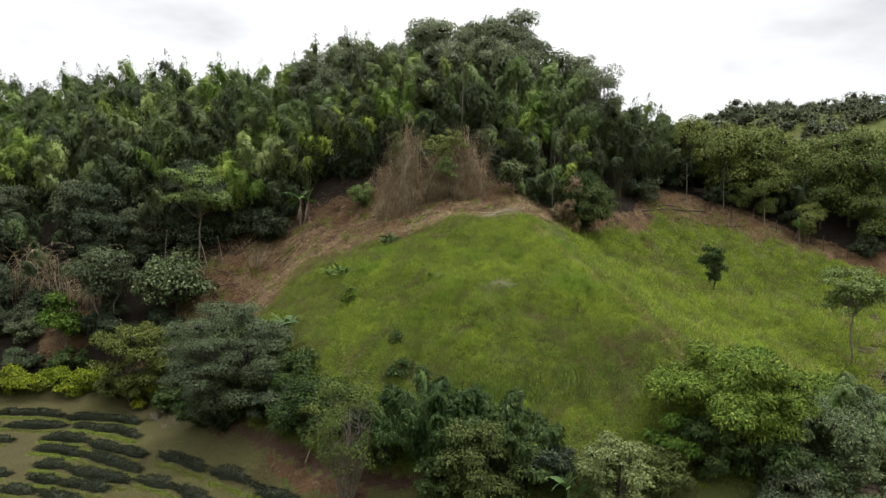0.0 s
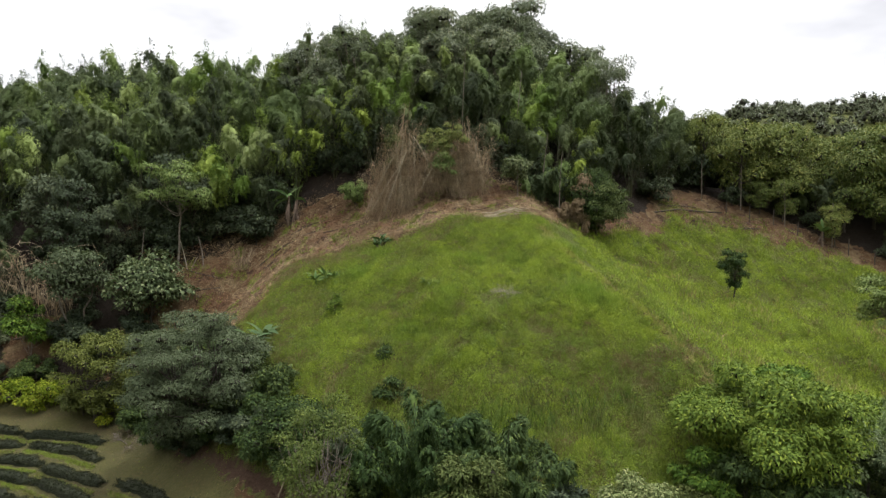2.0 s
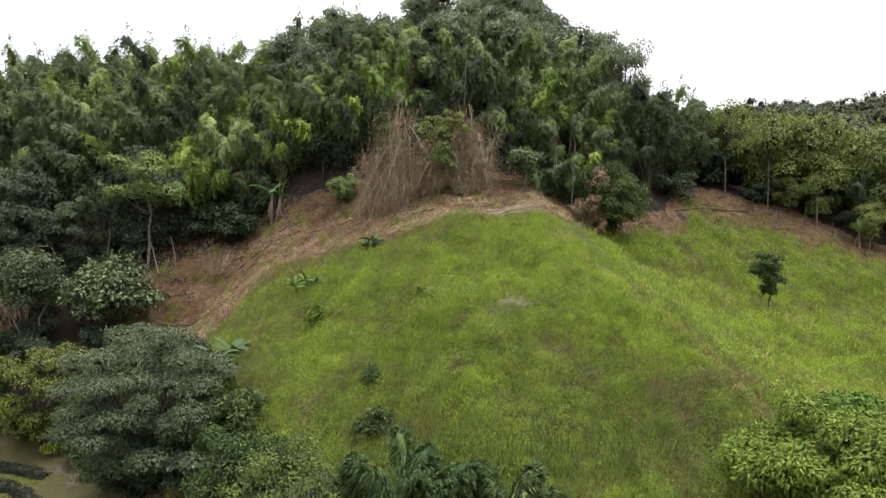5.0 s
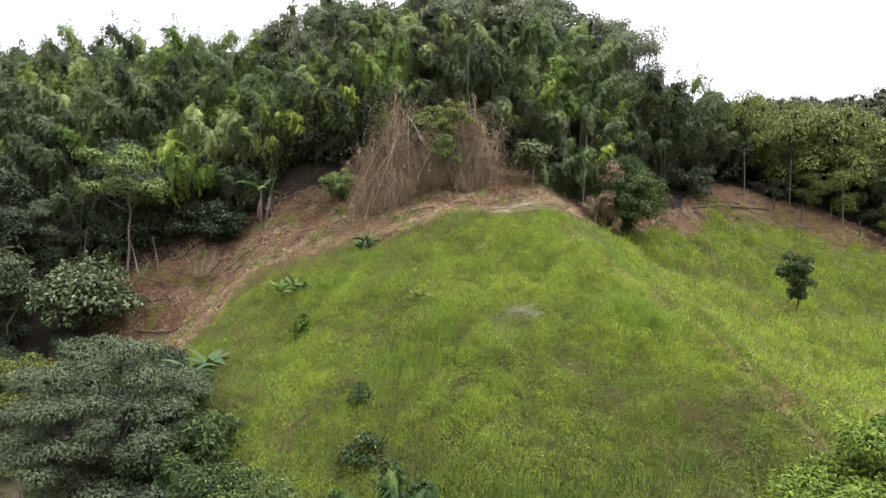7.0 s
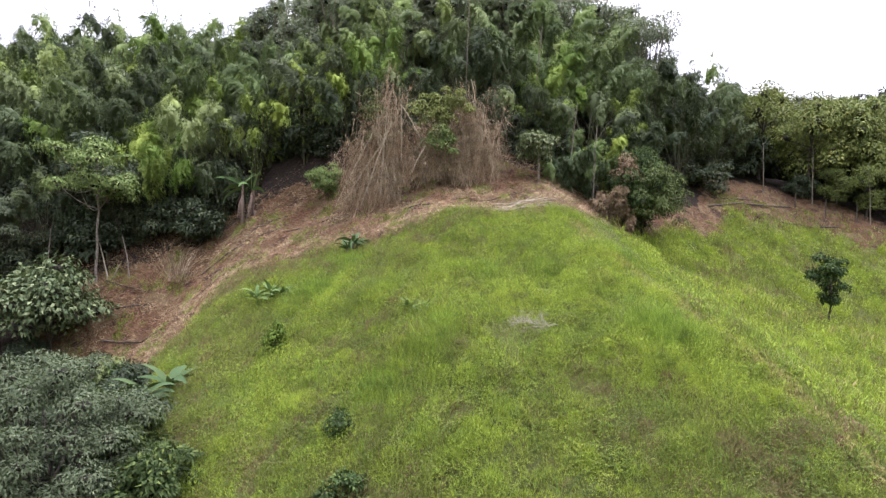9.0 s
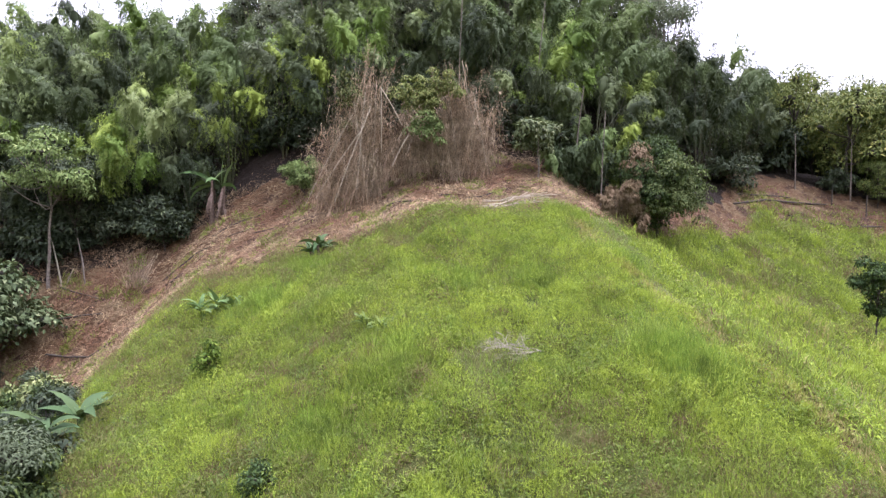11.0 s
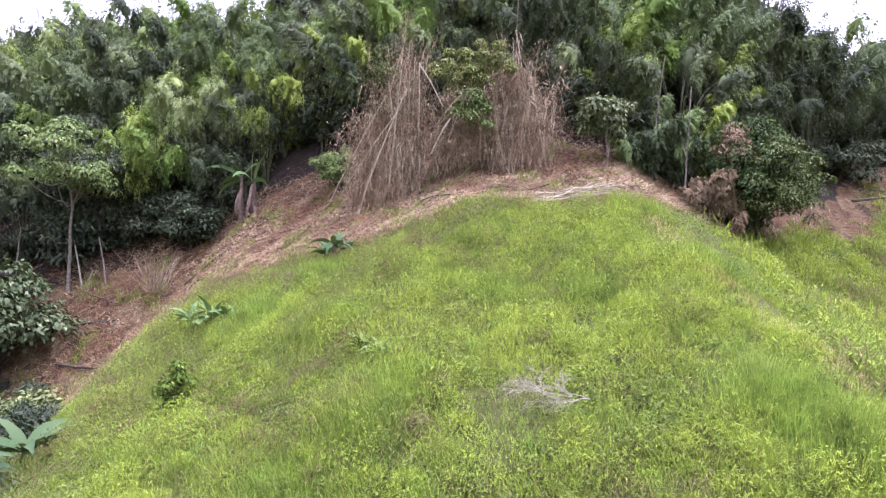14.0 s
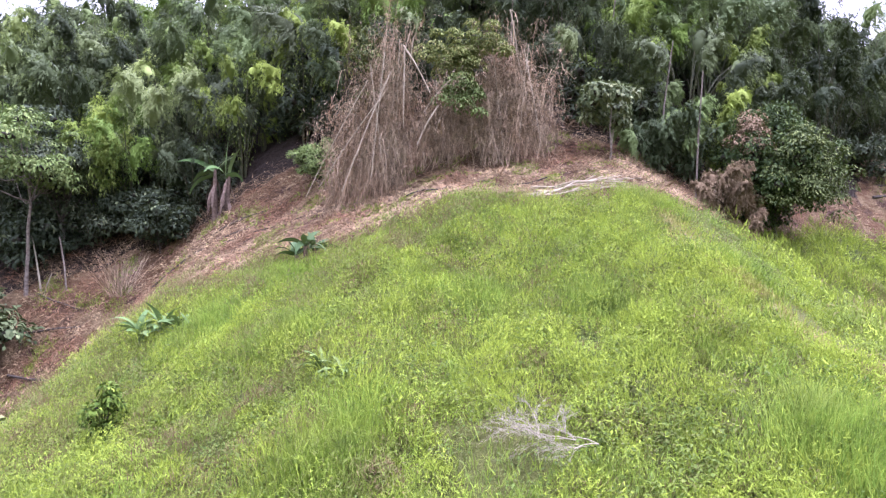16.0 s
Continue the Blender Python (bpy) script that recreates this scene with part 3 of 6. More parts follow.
def plume(b, rng, foot, a, size, sprays, per, leaf, whip=0.0):
    """The nodding head of a culm: an arched feather, its leaves laid like shingles in drooping sprays round a closed inner mass."""
    out = np.array([math.cos(a), math.sin(a), 0.0])
    across = np.array([-math.sin(a), math.cos(a), 0.0])
    young = float(np.clip(rng.beta(0.55, 1.5), 0, 1))
    start = b.n
    tall, reach, slim = rng.uniform(1.1, 1.7), rng.uniform(0.65, 1.1), rng.uniform(0.55, 0.74)

    def axis(s):
        s = np.asarray(s, float)[:, None]
        return foot + out * (size * reach * s ** 1.8) + np.array([0, 0, 1.0]) * (size * (tall * s - (tall - 0.55) * s ** 3.0 * 0.62))

    def girth(s):
        return size * slim * (0.35 + 0.65 * np.sin(np.pi * np.clip(0.10 + 0.80 * s, 0, 1))) * (1 - 0.35 * s)

    t = np.linspace(0, 1, 7)
    line = axis(t)
    tube(b, line, girth(t) * rng.uniform(0.40, 0.52, 7) * (0.3, 1, 1, 1, 0.9, 0.6, 0.1), 7)
    s = rng.uniform(0.0, 1.0, sprays) ** 0.85
    phi = 2.4 * np.arange(sprays) + rng.uniform(-0.4, 0.4, sprays)
    way = across * np.cos(phi)[:, None] + np.array([0, 0, 1.0]) * np.sin(phi)[:, None] * 0.9 + out * (0.5 * np.cos(phi * 1.7))[:, None]
    way = unit(way)
    R = girth(s) * rng.uniform(0.75, 1.30, sprays)
    k = np.repeat(np.arange(sprays), per)
    n = len(k)
    v = rng.uniform(0.0, 1.0, n)
    at = axis(s)[k] + way[k] * (R[k] * (0.66 + 0.40 * v))[:, None] + out * (0.30 * R[k] * v)[:, None]
    at[:, 2] -= R[k] * 0.55 * v ** 2
    at += rng.normal(size=(n, 3)) * 0.04 * size
    dirs = way[k] * 0.5 + out * 0.45 + rng.normal(size=(n, 3)) * 0.28 - np.array([0, 0, 1.0]) * (0.35 + 0.5 * v)[:, None]
    slivers(b, at, dirs, way[k] + (0, 0, 0.45) + rng.normal(size=(n, 3)) * 0.12, leaf * rng.uniform(0.6, 1.35, n), leaf * 0.34 * rng.uniform(0.7, 1.3, n), 0.18)
    if whip:
        m = int(70 * whip)
        u = rng.uniform(0, 1, m) ** 1.3
        tip = line[3] + np.array([0, 0, 1.0]) * (size * 0.5 + whip * u)[:, None] + out * (0.35 * whip * u ** 2)[:, None] + rng.normal(size=(m, 3)) * (0.30 * (1.1 - u))[:, None] * (1, 1, 0.3)
        slivers(b, tip, rng.normal(size=(m, 3)) - (0, 0, 0.5), rng.normal(size=(m, 3)) * 0.3 + (0, 0, 1), leaf * rng.uniform(0.7, 1.3, m), leaf * 0.35 * rng.uniform(0.7, 1.3, m), 0.2)
    b.age.append(np.full(b.n - start, young))


def bamboo(name, label, seed, tall, wide, domes, per, mat, leaf=0.28, group="", category="bamboo", puff=0.95, hang=0.2, whip=0.0, low=0.5):
    """A clump of bamboo: arching culms in one part, nodding plumes of fine leaves in the other."""
    rng = np.random.RandomState(seed)
    root = thing(name, label, category, group)
    stems, crown = Build(), Build()
    for k in range(domes):
        a = 2.4 * k + rng.uniform(-0.5, 0.5)
        out = wide / 2 * math.sqrt((k + 0.25) / domes)
        h = (tall - puff * 1.2) * rng.uniform(0.84, 1.04) * (1 - low * (out / (wide / 2)) ** 1.6)
        t = np.linspace(0, 1, 6)
        r = 0.12 + out * t ** 1.8
        z = h * (1.3 * t - 0.3 * t ** 3) - 0.3 * (1 - t)
        path = np.stack([r * np.cos(a), r * np.sin(a), z], -1)
        tube(stems, path, np.linspace(0.05, 0.015, 6), 4)
        R = puff * rng.uniform(0.7, 1.3)
        sprays = max(6, int(per / 14 * (R / puff) ** 2))
        plume(crown, rng, path[-1] - (0, 0, 0.7 * R), a + rng.uniform(-0.7, 0.7), R, sprays, 14, leaf, whip * rng.uniform(0.5, 1.2) * (k < 3))
        start = crown.n
        m = int(per * hang)
        u = rng.uniform(0.25, 0.95, m)
        on = np.stack([np.interp(u, t, path[:, i]) for i in range(3)], -1)
        d = sphere_points(rng, m)
        at = on + d * R * 0.5 * rng.uniform(0.4, 1.1, (m, 1))
        slivers(crown, at, d * (1, 1, 0.3) - (0, 0, 0.5), d + (0, 0, 0.4), leaf * 1.2 * rng.uniform(0.6, 1.3, m), leaf * 0.4 * rng.uniform(0.7, 1.3, m), 0.25)
        crown.age.append(np.full(crown.n - start, 0.05))
    part("stem", stems.mesh("stem", CULM, True), root, kind="stuff")
    part("crown", crown.mesh("crown", mat), root)
    return root


def stand(ob, x, y, turn=0.0, scale=1.0, sink=0.12, tip=0.0):
    ob.matrix_basis = pose(x, y, float(height(x, y)) - sink, tip, 0, turn) @ Matrix.Scale(scale, 4)
    return ob


class Kind:
    """One plant, placed again and again."""

    def __init__(self, ob):
        self.ob, self.used = ob, False

    def put(self, x, y, turn, scale, sink=0.15):
        if self.used:
            m = pose(x, y, float(height(x, y)) - sink, 0, 0, turn) @ Matrix.Scale(scale / self.ob.scale[0], 4)
            return copy_thing(self.ob, m)
        self.used = True
        return stand(self.ob, x, y, turn, scale, sink)


# ------------------------------------------------------------ the woods on the hill
WOOD_GROUP = "woods on the hill"
KINDS = {
    "green": [Kind(bamboo("bamboo_clump", "dense green bamboo clump with arching feathery plumes", 100 + n, 9.6, 4.4, 8, 1000, BAMBOO, 0.20, group=WOOD_GROUP, puff=1.45, hang=0.05, low=0.45, whip=1.1)) for n in range(5)],
    "lime": [Kind(bamboo("bamboo_clump", "bright lime-green bamboo clump among darker woods", 120 + n, 9.2, 3.8, 7, 1000, BAMBOO_LIME, 0.20, group=WOOD_GROUP, puff=1.45, hang=0.05, low=0.45, whip=1.0)) for n in range(3)],
    "dark_bamboo": [Kind(bamboo("bamboo_clump", "dark-green shade-toned bamboo clump with drooping plumes", 130 + n, 9.6, 4.4, 8, 1000, BAMBOO_DARK_SHADE, 0.20, group=WOOD_GROUP, puff=1.45, hang=0.05, low=0.45, whip=1.1)) for n in range(4)],
    "edge": [Kind(bamboo("bamboo_clump", "dark-green shade-toned bamboo clump overhanging the forest edge", 136 + n, 8.4, 5.4, 9, 900, BAMBOO_DARK_SHADE, 0.20, group=WOOD_GROUP, puff=1.4, hang=0.0, low=0.25, whip=0.8)) for n in range(3)],
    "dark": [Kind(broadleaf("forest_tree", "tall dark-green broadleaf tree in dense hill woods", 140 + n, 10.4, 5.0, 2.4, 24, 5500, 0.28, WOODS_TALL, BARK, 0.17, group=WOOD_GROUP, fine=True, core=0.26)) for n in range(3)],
    "shade": [Kind(broadleaf("forest_tree", "dark shade-toned broadleaf tree at the foot of the woods", 150 + n, 9.0, 4.8, 2.0, 24, 5500, 0.28, WOODS_SHADE, BARK_DARK, 0.14, group=WOOD_GROUP, fine=True, core=0.3)) for n in range(2)],
    "gold": [Kind(broadleaf("plantation_tree", "golden-green broadleaf tree at the edge of the woods", 160 + n, 9.0, 6.0, 1.0, 16, 6500, 0.28, WOODS_GOLD, BARK_DARK, 0.15, flat=0.8, group=WOOD_GROUP, fine=True, size=0.46, core=0.3)) for n in range(3)],
    "far": [Kind(broadleaf("distant_tree", "broadleaf tree on the distant rise", 170 + n, 8.0, 8.0, 0.0, 16, 1800, 0.52, WOODS_GOLD if n else WOODS_TALL, BARK, 0.2, group="trees on the distant rise", thin=True, fine=True, size=0.42, core=0.7)) for n in range(3)],
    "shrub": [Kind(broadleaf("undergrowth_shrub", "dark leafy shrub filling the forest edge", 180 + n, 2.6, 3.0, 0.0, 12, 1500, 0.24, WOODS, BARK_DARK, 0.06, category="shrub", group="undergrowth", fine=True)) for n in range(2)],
}


def plant_woods():
    rng = np.random.RandomState(7)
    x = -74.0
    while x < 70:
        y = 50.0
        while y < 92:
            px, py = x + rng.uniform(-1.2, 1.2), y + rng.uniform(-1.2, 1.2)
            deep = py - float(forest_edge(px)) - 0.4
            near = -48 < px < 48
            y += (2.8 if deep < 14 else 3.2) if near else 4.6
            lone, mix, turn, s = rng.uniform(0, 1), rng.uniform(0, 1), rng.uniform(0, 360), rng.uniform(0.72, 1.18)
            if deep < 0 or (deep > 24 and lone < 0.4) or lone < (0.28 if px > 28 and deep > 2 else 0.04):
                continue
            summit = math.exp(-((px - 4) / 15) ** 2) * (deep > 7)
            # darker kinds at foot and edge, lighter uphill: shade put into leaf tone
            if px > 27:
                kind = "gold" if mix < 0.85 else "dark_bamboo"
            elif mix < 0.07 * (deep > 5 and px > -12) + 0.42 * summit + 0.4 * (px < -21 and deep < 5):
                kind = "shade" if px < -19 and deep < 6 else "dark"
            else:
                kind = "lime" if mix > (0.82 if deep > 9 else 0.88) else "green" if mix > (0.30 if deep > 9 or 3 < px < 16 and deep > 3 else 0.62 if px < -5 and deep < 7 else 0.45) else "dark_bamboo"
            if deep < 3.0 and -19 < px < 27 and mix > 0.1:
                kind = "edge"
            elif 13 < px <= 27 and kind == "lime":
                kind = "dark_bamboo"
            s *= 0.85 if deep < 2.5 else 1.0
            s *= 0.70 + 0.50 * (lone - 0.2) if px > 28 else 1.0
            s *= 1.12 if px < -10 and deep > 8 else 1.07 if 5 < px < 21 and deep > 5 else 1.0
            KINDS[kind][rng.randint(len(KINDS[kind]))].put(px, py, turn, s)
            if deep > 3.6 and (mix < 0.3 or 12 < deep < 17):
                KINDS["shrub"][rng.randint(2)].put(px + 1.4, py - 0.8, turn, rng.uniform(1.1, 1.7) + 0.5 * (deep > 12))
            if deep < 3.6:
                for side in (-1.0, 0.5)[: 2 if px < -21 else int(rng.uniform(0, 1) < 0.4)]:
                    KINDS["shrub"][rng.randint(2)].put(px + side + rng.uniform(-0.6, 0.6), py - rng.uniform(-1.0, 0.6), turn + 90 * side, rng.uniform(0.6, 1.15))
        x += 3.1 if -48 < x < 48 else 4.6


plant_woods()


# clumps and trees that stand out from the woods: kind, x, y, scale
for kind, x, y, scale in (("lime", -6.6, 63.2, 1.0), ("lime", -4.2, 64.0, 1.02), ("lime", -9.8, 63.8, 0.95), ("lime", -13.2, 63.2, 0.9), ("lime", -18.8, 61.2, 0.9), ("lime", -16.9, 66.8, 1.0), ("lime", 7.2, 61.0, 0.85),
                          ("lime", 8.0, 63.4, 1.0), ("lime", -24.6, 70.2, 1.0), ("lime", -32.6, 72.6, 1.0), ("lime", -27.4, 64.4, 0.9), ("lime", -22.0, 63.0, 0.9),
                          ("dark", 0.6, 71.0, 1.12), ("dark", -9.0, 70.0, 1.1), ("dark", 5.2, 68.0, 1.08), ("dark", 10.4, 74.0, 1.1), ("dark", -1.6, 72.6, 1.1), ("dark", 3.4, 74.2, 1.12), ("dark", -14.6, 72.4, 1.05)):
    KINDS[kind][int(abs(7 * x)) % 3].put(x, y, 47 * x % 360, scale)


def plant_edge():
    """The dark leafy skirt along the foot of the woods."""
    rng = np.random.RandomState(27)
    for x in np.arange(-24, 7.5, 0.95):
        for back in (1.6, 3.4):
            if rng.uniform(0, 1) < 0.55:
                continue
            px = x + rng.uniform(-0.4, 0.4)
            KINDS["shrub"][rng.randint(2)].put(px, float(forest_edge(px)) + back + rng.uniform(-0.4, 0.4), rng.uniform(0, 360), rng.uniform(0.75, 1.35))


plant_edge()


def plant_gully():
    """Undergrowth and small trees between the spur, the terraces and the wooded slope."""
    rng = np.random.RandomState(17)
    for k in range(230):
        x, y = rng.uniform(-46, -9.6), rng.uniform(37, 57)
        lit, woods, lawn, road = [float(c) for c in cover_of(np.array(x), np.array(y))]
        inner = x > -21 + 0.5 * (y - 40) and y < 51
        if (woods < 0.5 and not inner) or y > forest_edge(x) or lit or road or (lawn and y < 44.5) or x > shoulder(y) - 0.8 or (x < -24 and y < 51.6) or (x > -24 and y > 48.5) or abs(y - float(road_at(x))) < 1.8:
            continue
        turn, s = rng.uniform(0, 360), rng.uniform(0.6, 1.15)
        KINDS["shrub"][rng.randint(2)].put(x, y, turn, s)
        # gully trees take the darker kinds, with shade in their leaf colour
        if y > 50 and rng.uniform(0, 1) < 0.5:
            KINDS["shade" if rng.uniform(0, 1) < 0.4 else "dark_bamboo"][rng.randint(2)].put(x, y + 0.5, turn, 0.6 * s)


plant_gully()

# ------------------------------------------------------------ single trees
stand(broadleaf("grey_tree", "spreading greyish-green tree with layered foliage beside the road", 201, 7.6, 7.4, -0.4, 120, 60000, 0.125, GREY, BARK_DARK, 0.13, 0.55, 0.20, stems=4, fine=True), -12.4, 37.4, 20)
stand(broadleaf("olive_tree", "half-bare olive-green tree with pale slender stems", 202, 6.8, 4.4, 0.8, 60, 6500, 0.12, YELLOWISH, BARK, 0.05, 0.9, 0.17, stems=12, fine=True, fork=0.25, core=0), -4.4, 29.5, 0)
stand(broadleaf("roadside_bush", "fresh green bush beside the dirt road", 203, 3.4, 3.8, 0.0, 34, 10000, 0.15, DEEP, BARK_DARK, 0.06, category="bush", size=0.3), -6.6, 33.2, 0)
stand(bamboo("leaning_bamboo", "dark-green drooping bamboo clump at the hill's foot", 204, 5.6, 5.4, 24, 1000, DEEP, 0.16, puff=0.8, hang=0.7), -0.6, 30.4, 0)
stand(bamboo("leaning_bamboo", "dark-green drooping bamboo clump at the hill's foot", 205, 4.5, 4.4, 18, 1000, DEEP, 0.16, puff=0.8, hang=0.7), 2.6, 29.6, 0)
stand(broadleaf("round_bush", "olive-green rounded bush at the hill's foot", 206, 4.2, 3.8, 0.0, 44, 14000, 0.14, OLIVE, BARK_DARK, 0.07, category="bush", size=0.24), 1.7, 27.8, 0)
stand(broadleaf("pale_bush", "pale green big-leaved bush with a domed top", 207, 3.2, 3.4, 0.0, 34, 13000, 0.14, PALE, BARK_DARK, 0.07, category="bush", size=0.24), 7.5, 27.2, 0)
stand(broadleaf("lush_thicket", "lush bright-green leafy thicket on the slope", 208, 5.3, 7.0, 0.0, 84, 56000, 0.17, LUSH, BARK_DARK, 0.08, 0.8, 0.19, category="bush", stems=5, thin=True, fine=True), 13.4, 30.4, 0)
stand(broadleaf("silver_tree", "grey-green big-leaved tree leaning over the slope", 209, 4.6, 5.4, 0.0, 80, 26000, 0.15, SILVER, BARK_DARK, 0.12, size=0.23, thin=True), 17.5, 30.2, 0)
stand(bamboo("olive_bamboo", "soft olive-green bamboo thicket", 210, 4.1, 6.4, 16, 900, BAMBOO, 0.18, puff=0.9, hang=0.5), 21.3, 35.2, 0)
stand(broadleaf("slope_tree", "slender tree with a round green crown on the grass", 211, 7.2, 4.8, 3.0, 30, 8000, 0.20, FRESH, BARK, 0.09, 0.45, 0.28, fork=0.7), 29.3, 46.4, 0)
stand(broadleaf("lone_tree", "small dark upright tree alone in the grass field", 212, 4.8, 2.4, 0.8, 24, 3600, 0.18, DEEP, BARK_DARK, 0.06, 0.8, 0.28), 23.0, 55.0, 0)
stand(broadleaf("white_leaved_tree", "broad tree with large pale whitish-green leaves", 213, 5.9, 5.6, 0.8, 30, 4200, 0.36, SILVER, BARK_DARK, 0.12), -22.0, 53.4, 0)
stand(broadleaf("twin_stem_tree", "slender pale-stemmed tree with a grey-green crown", 214, 7.4, 5.0, 3.2, 22, 4600, 0.26, GREY, BARK, 0.10, stems=2, fork=0.7), -27.5, 52.6, 0)
stand(broadleaf("young_tree", "slim young tree with fresh green leaves", 215, 5.7, 3.4, 1.6, 16, 3400, 0.26, LUSH, BARK, 0.06), -29.8, 51.2, 0)
stand(broadleaf("yellowish_tree", "yellowish-green bushy tree above the tea rows", 216, 6.9, 5.6, 0.2, 60, 15000, 0.17, YELLOWISH, BARK_DARK, 0.10, stems=3, size=0.22), -21.7, 45.6, 0)
stand(broadleaf("umbrella_tree", "slender straight tree with flat layered crown", 217, 9.4, 7.0, 4.8, 30, 7000, 0.22, FRESH, BARK, 0.11, 0.38, size=0.28, fork=0.8), -21.5, 57.2, 0)
stand(broadleaf("sapling", "small grey-leaved sapling at the edge of the clearing", 218, 3.4, 2.8, 1.3, 14, 2000, 0.24, SILVER, BARK, 0.05, thin=True), 6.1, 56.2, 0)
stand(broadleaf("tall_forest_tree", "tall dark tree standing above the ridge", 219, 12.6, 5.4, 5.0, 26, 9000, 0.22, WOODS_TALL, BARK, 0.2, fine=True, core=0), 16.4, 69.1, 0)
stand(broadleaf("tall_forest_tree", "tall dark tree standing above the ridge", 220, 11.0, 5.6, 3.0, 28, 9000, 0.22, WOODS_TALL, BARK, 0.2, fine=True, core=0), 1.8, 71.0, 0)
stand(broadleaf("tall_forest_tree", "tall dark tree standing above the ridge", 221, 10.6, 5.0, 3.0, 26, 9000, 0.22, WOODS_TALL, BARK, 0.2, fine=True, core=0), 7.6, 72.5, 0)
stand(broadleaf("tall_forest_tree", "tall dark tree standing above the ridge", 229, 10.6, 5.0, 3.0, 26, 9000, 0.22, WOODS_TALL, BARK, 0.2, fine=True, core=0), -12.8, 73.5, 0)
stand(bamboo("bright_bamboo", "bright yellow-green bamboo column before the dark woods", 222, 8.2, 1.6, 6, 700, BAMBOO_LIME, 0.18, puff=0.8, hang=1.0), 13.1, 63.0, 0)
stand(broadleaf("vine_covered_bush", "dark-green bush smothered in climbing vines beside the clearing", 223, 5.8, 5.0, 0.0, 60, 17000, 0.16, DEEP, BARK_DARK, 0.1, 0.9, category="bush", size=0.26), 12.7, 57.4, 0)
for n, (x, y, tall, mat) in enumerate(((8.2, 58.2, 3.6, BAMBOO), (9.6, 58.4, 5.2, BAMBOO), (11.0, 59.0, 5.6, BAMBOO_LIME), (7.6, 59.8, 5.4, BAMBOO))):
    stand(bamboo("edge_bamboo", "leafy green bamboo at the edge of the clearing", 225 + n, tall, 2.4, 7, 700, mat, 0.17, puff=0.8, hang=0.5), x, y, 0)
stand(broadleaf("rounded_shrub", "rounded dark-green shrub below the banana plant", 230, 3.2, 3.2, 0.4, 20, 3200, 0.24, WOODS, BARK_DARK, 0.06, category="shrub"), -15.8, 59.4, 0)
stand(broadleaf("light_shrub", "light green bush beside the dead bamboo", 231, 2.6, 2.8, 0.2, 26, 6000, 0.14, FRESH, BARK_DARK, 0.04, category="bush", fine=True, size=0.28), -7.2, 59.0, 0)
stand(broadleaf("pale_shrub", "pale leafy shrub below the cleared slope", 232, 2.8, 3.4, 0.0, 16, 2400, 0.28, PALE, BARK_DARK, 0.05, category="bush"), -16.4, 48.4, 0)


def bare_trunk(x, y, tall, lean):
    b = Build()
    tube(b, [(0, 0, -0.2), (0.3 * lean, 0, tall * 0.5), (lean, 0.1, tall)], (0.045, 0.04, 0.025), 6)
    ob = tagged(new("bare_trunk", b.mesh("bare_trunk", BARK, True)), "slender pale bare trunk before the dark woods", "trunk", "bare trunks")
    ob.matrix_basis = pose(x, y, float(height(x, y)))


for x, y, tall, lean in ((1.7, 61.0, 11.0, 0.3), (6.4, 61.5, 8.5, 0.6), (9.6, 57.2, 5.4, 0.25), (8.4, 58.6, 5.6, 0.5), (30.5, 70.6, 4.6, 0.1), (34.0, 68.6, 4.8, -0.1), (37.5, 66.6, 4.4, 0.1), (26.5, 70.6, 4.2, 0.0), (-19.6, 57.6, 2.6, -0.5), (-24.5, 57.0, 4.0, 0.2)):
    bare_trunk(x, y, tall, lean)


def far_woods():
    """Trees on the rise to the right and along the far ridge."""
    rng = np.random.RandomState(9)
    for k in range(130):
        x, y = rng.uniform(30, 118), rng.uniform(84, 150)
        if x / y > 0.80 or x / y < 0.30:
            continue
        KINDS["far"][rng.randint(3)].put(x, y, rng.uniform(0, 360), rng.uniform(0.65, 1.0))
    b = Build()

    def far_tree(x, y, scale, sink=0.5):
        """A tree of the far ridge: leaf clumps only, joined with its neighbours."""
        n, m = 9, 36
        c = sphere_points(rng, n) * (2.6, 2.6, 2.0) + (0, 0, 2.7)
        r = rng.uniform(0.9, 1.9, n)
        k = np.repeat(np.arange(n), m)
        d = sphere_points(rng, n * m)
        d[:, 2] = np.where(d[:, 2] < -0.35, -d[:, 2], d[:, 2])
        foot = np.array((x, y, float(height(x, y)) - sink))
        for j in range(n):
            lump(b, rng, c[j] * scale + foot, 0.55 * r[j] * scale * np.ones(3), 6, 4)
        at = (c[k] + d * (r[k] * rng.uniform(0.7, 1.1, n * m))[:, None]) * scale + foot
        leaves(b, at, d * (0.9, 0.9, 0.2) + rng.normal(size=(n * m, 3)) * 0.4, d * 0.4 + (0, 0, 1), scale * rng.uniform(0.5, 1.0, n * m), scale * rng.uniform(0.4, 0.6, n * m), 0.25)

    for k in range(480):
        x, y = rng.uniform(102, 260), rng.uniform(236, 336)
        if y < 305 and float(ripple(x, y, 38.0, 41)) < -0.3:
            continue
        far_tree(x, y, rng.uniform(0.5, 1.15))
    for k in range(60):
        far_tree(104 + 2.7 * k + rng.uniform(-1, 1), rng.uniform(316, 334), rng.uniform(0.45, 0.9))
    for x, s in ((146, 1.5), (205, 1.6), (212, 1.4), (222, 1.5)):
        far_tree(x, 322, s)
    tagged(new("distant_woods", b.mesh("distant_woods", WOODS_HAZE)), "dense haze-pale green trees along the far ridge", "woods", kind="stuff")


far_woods()


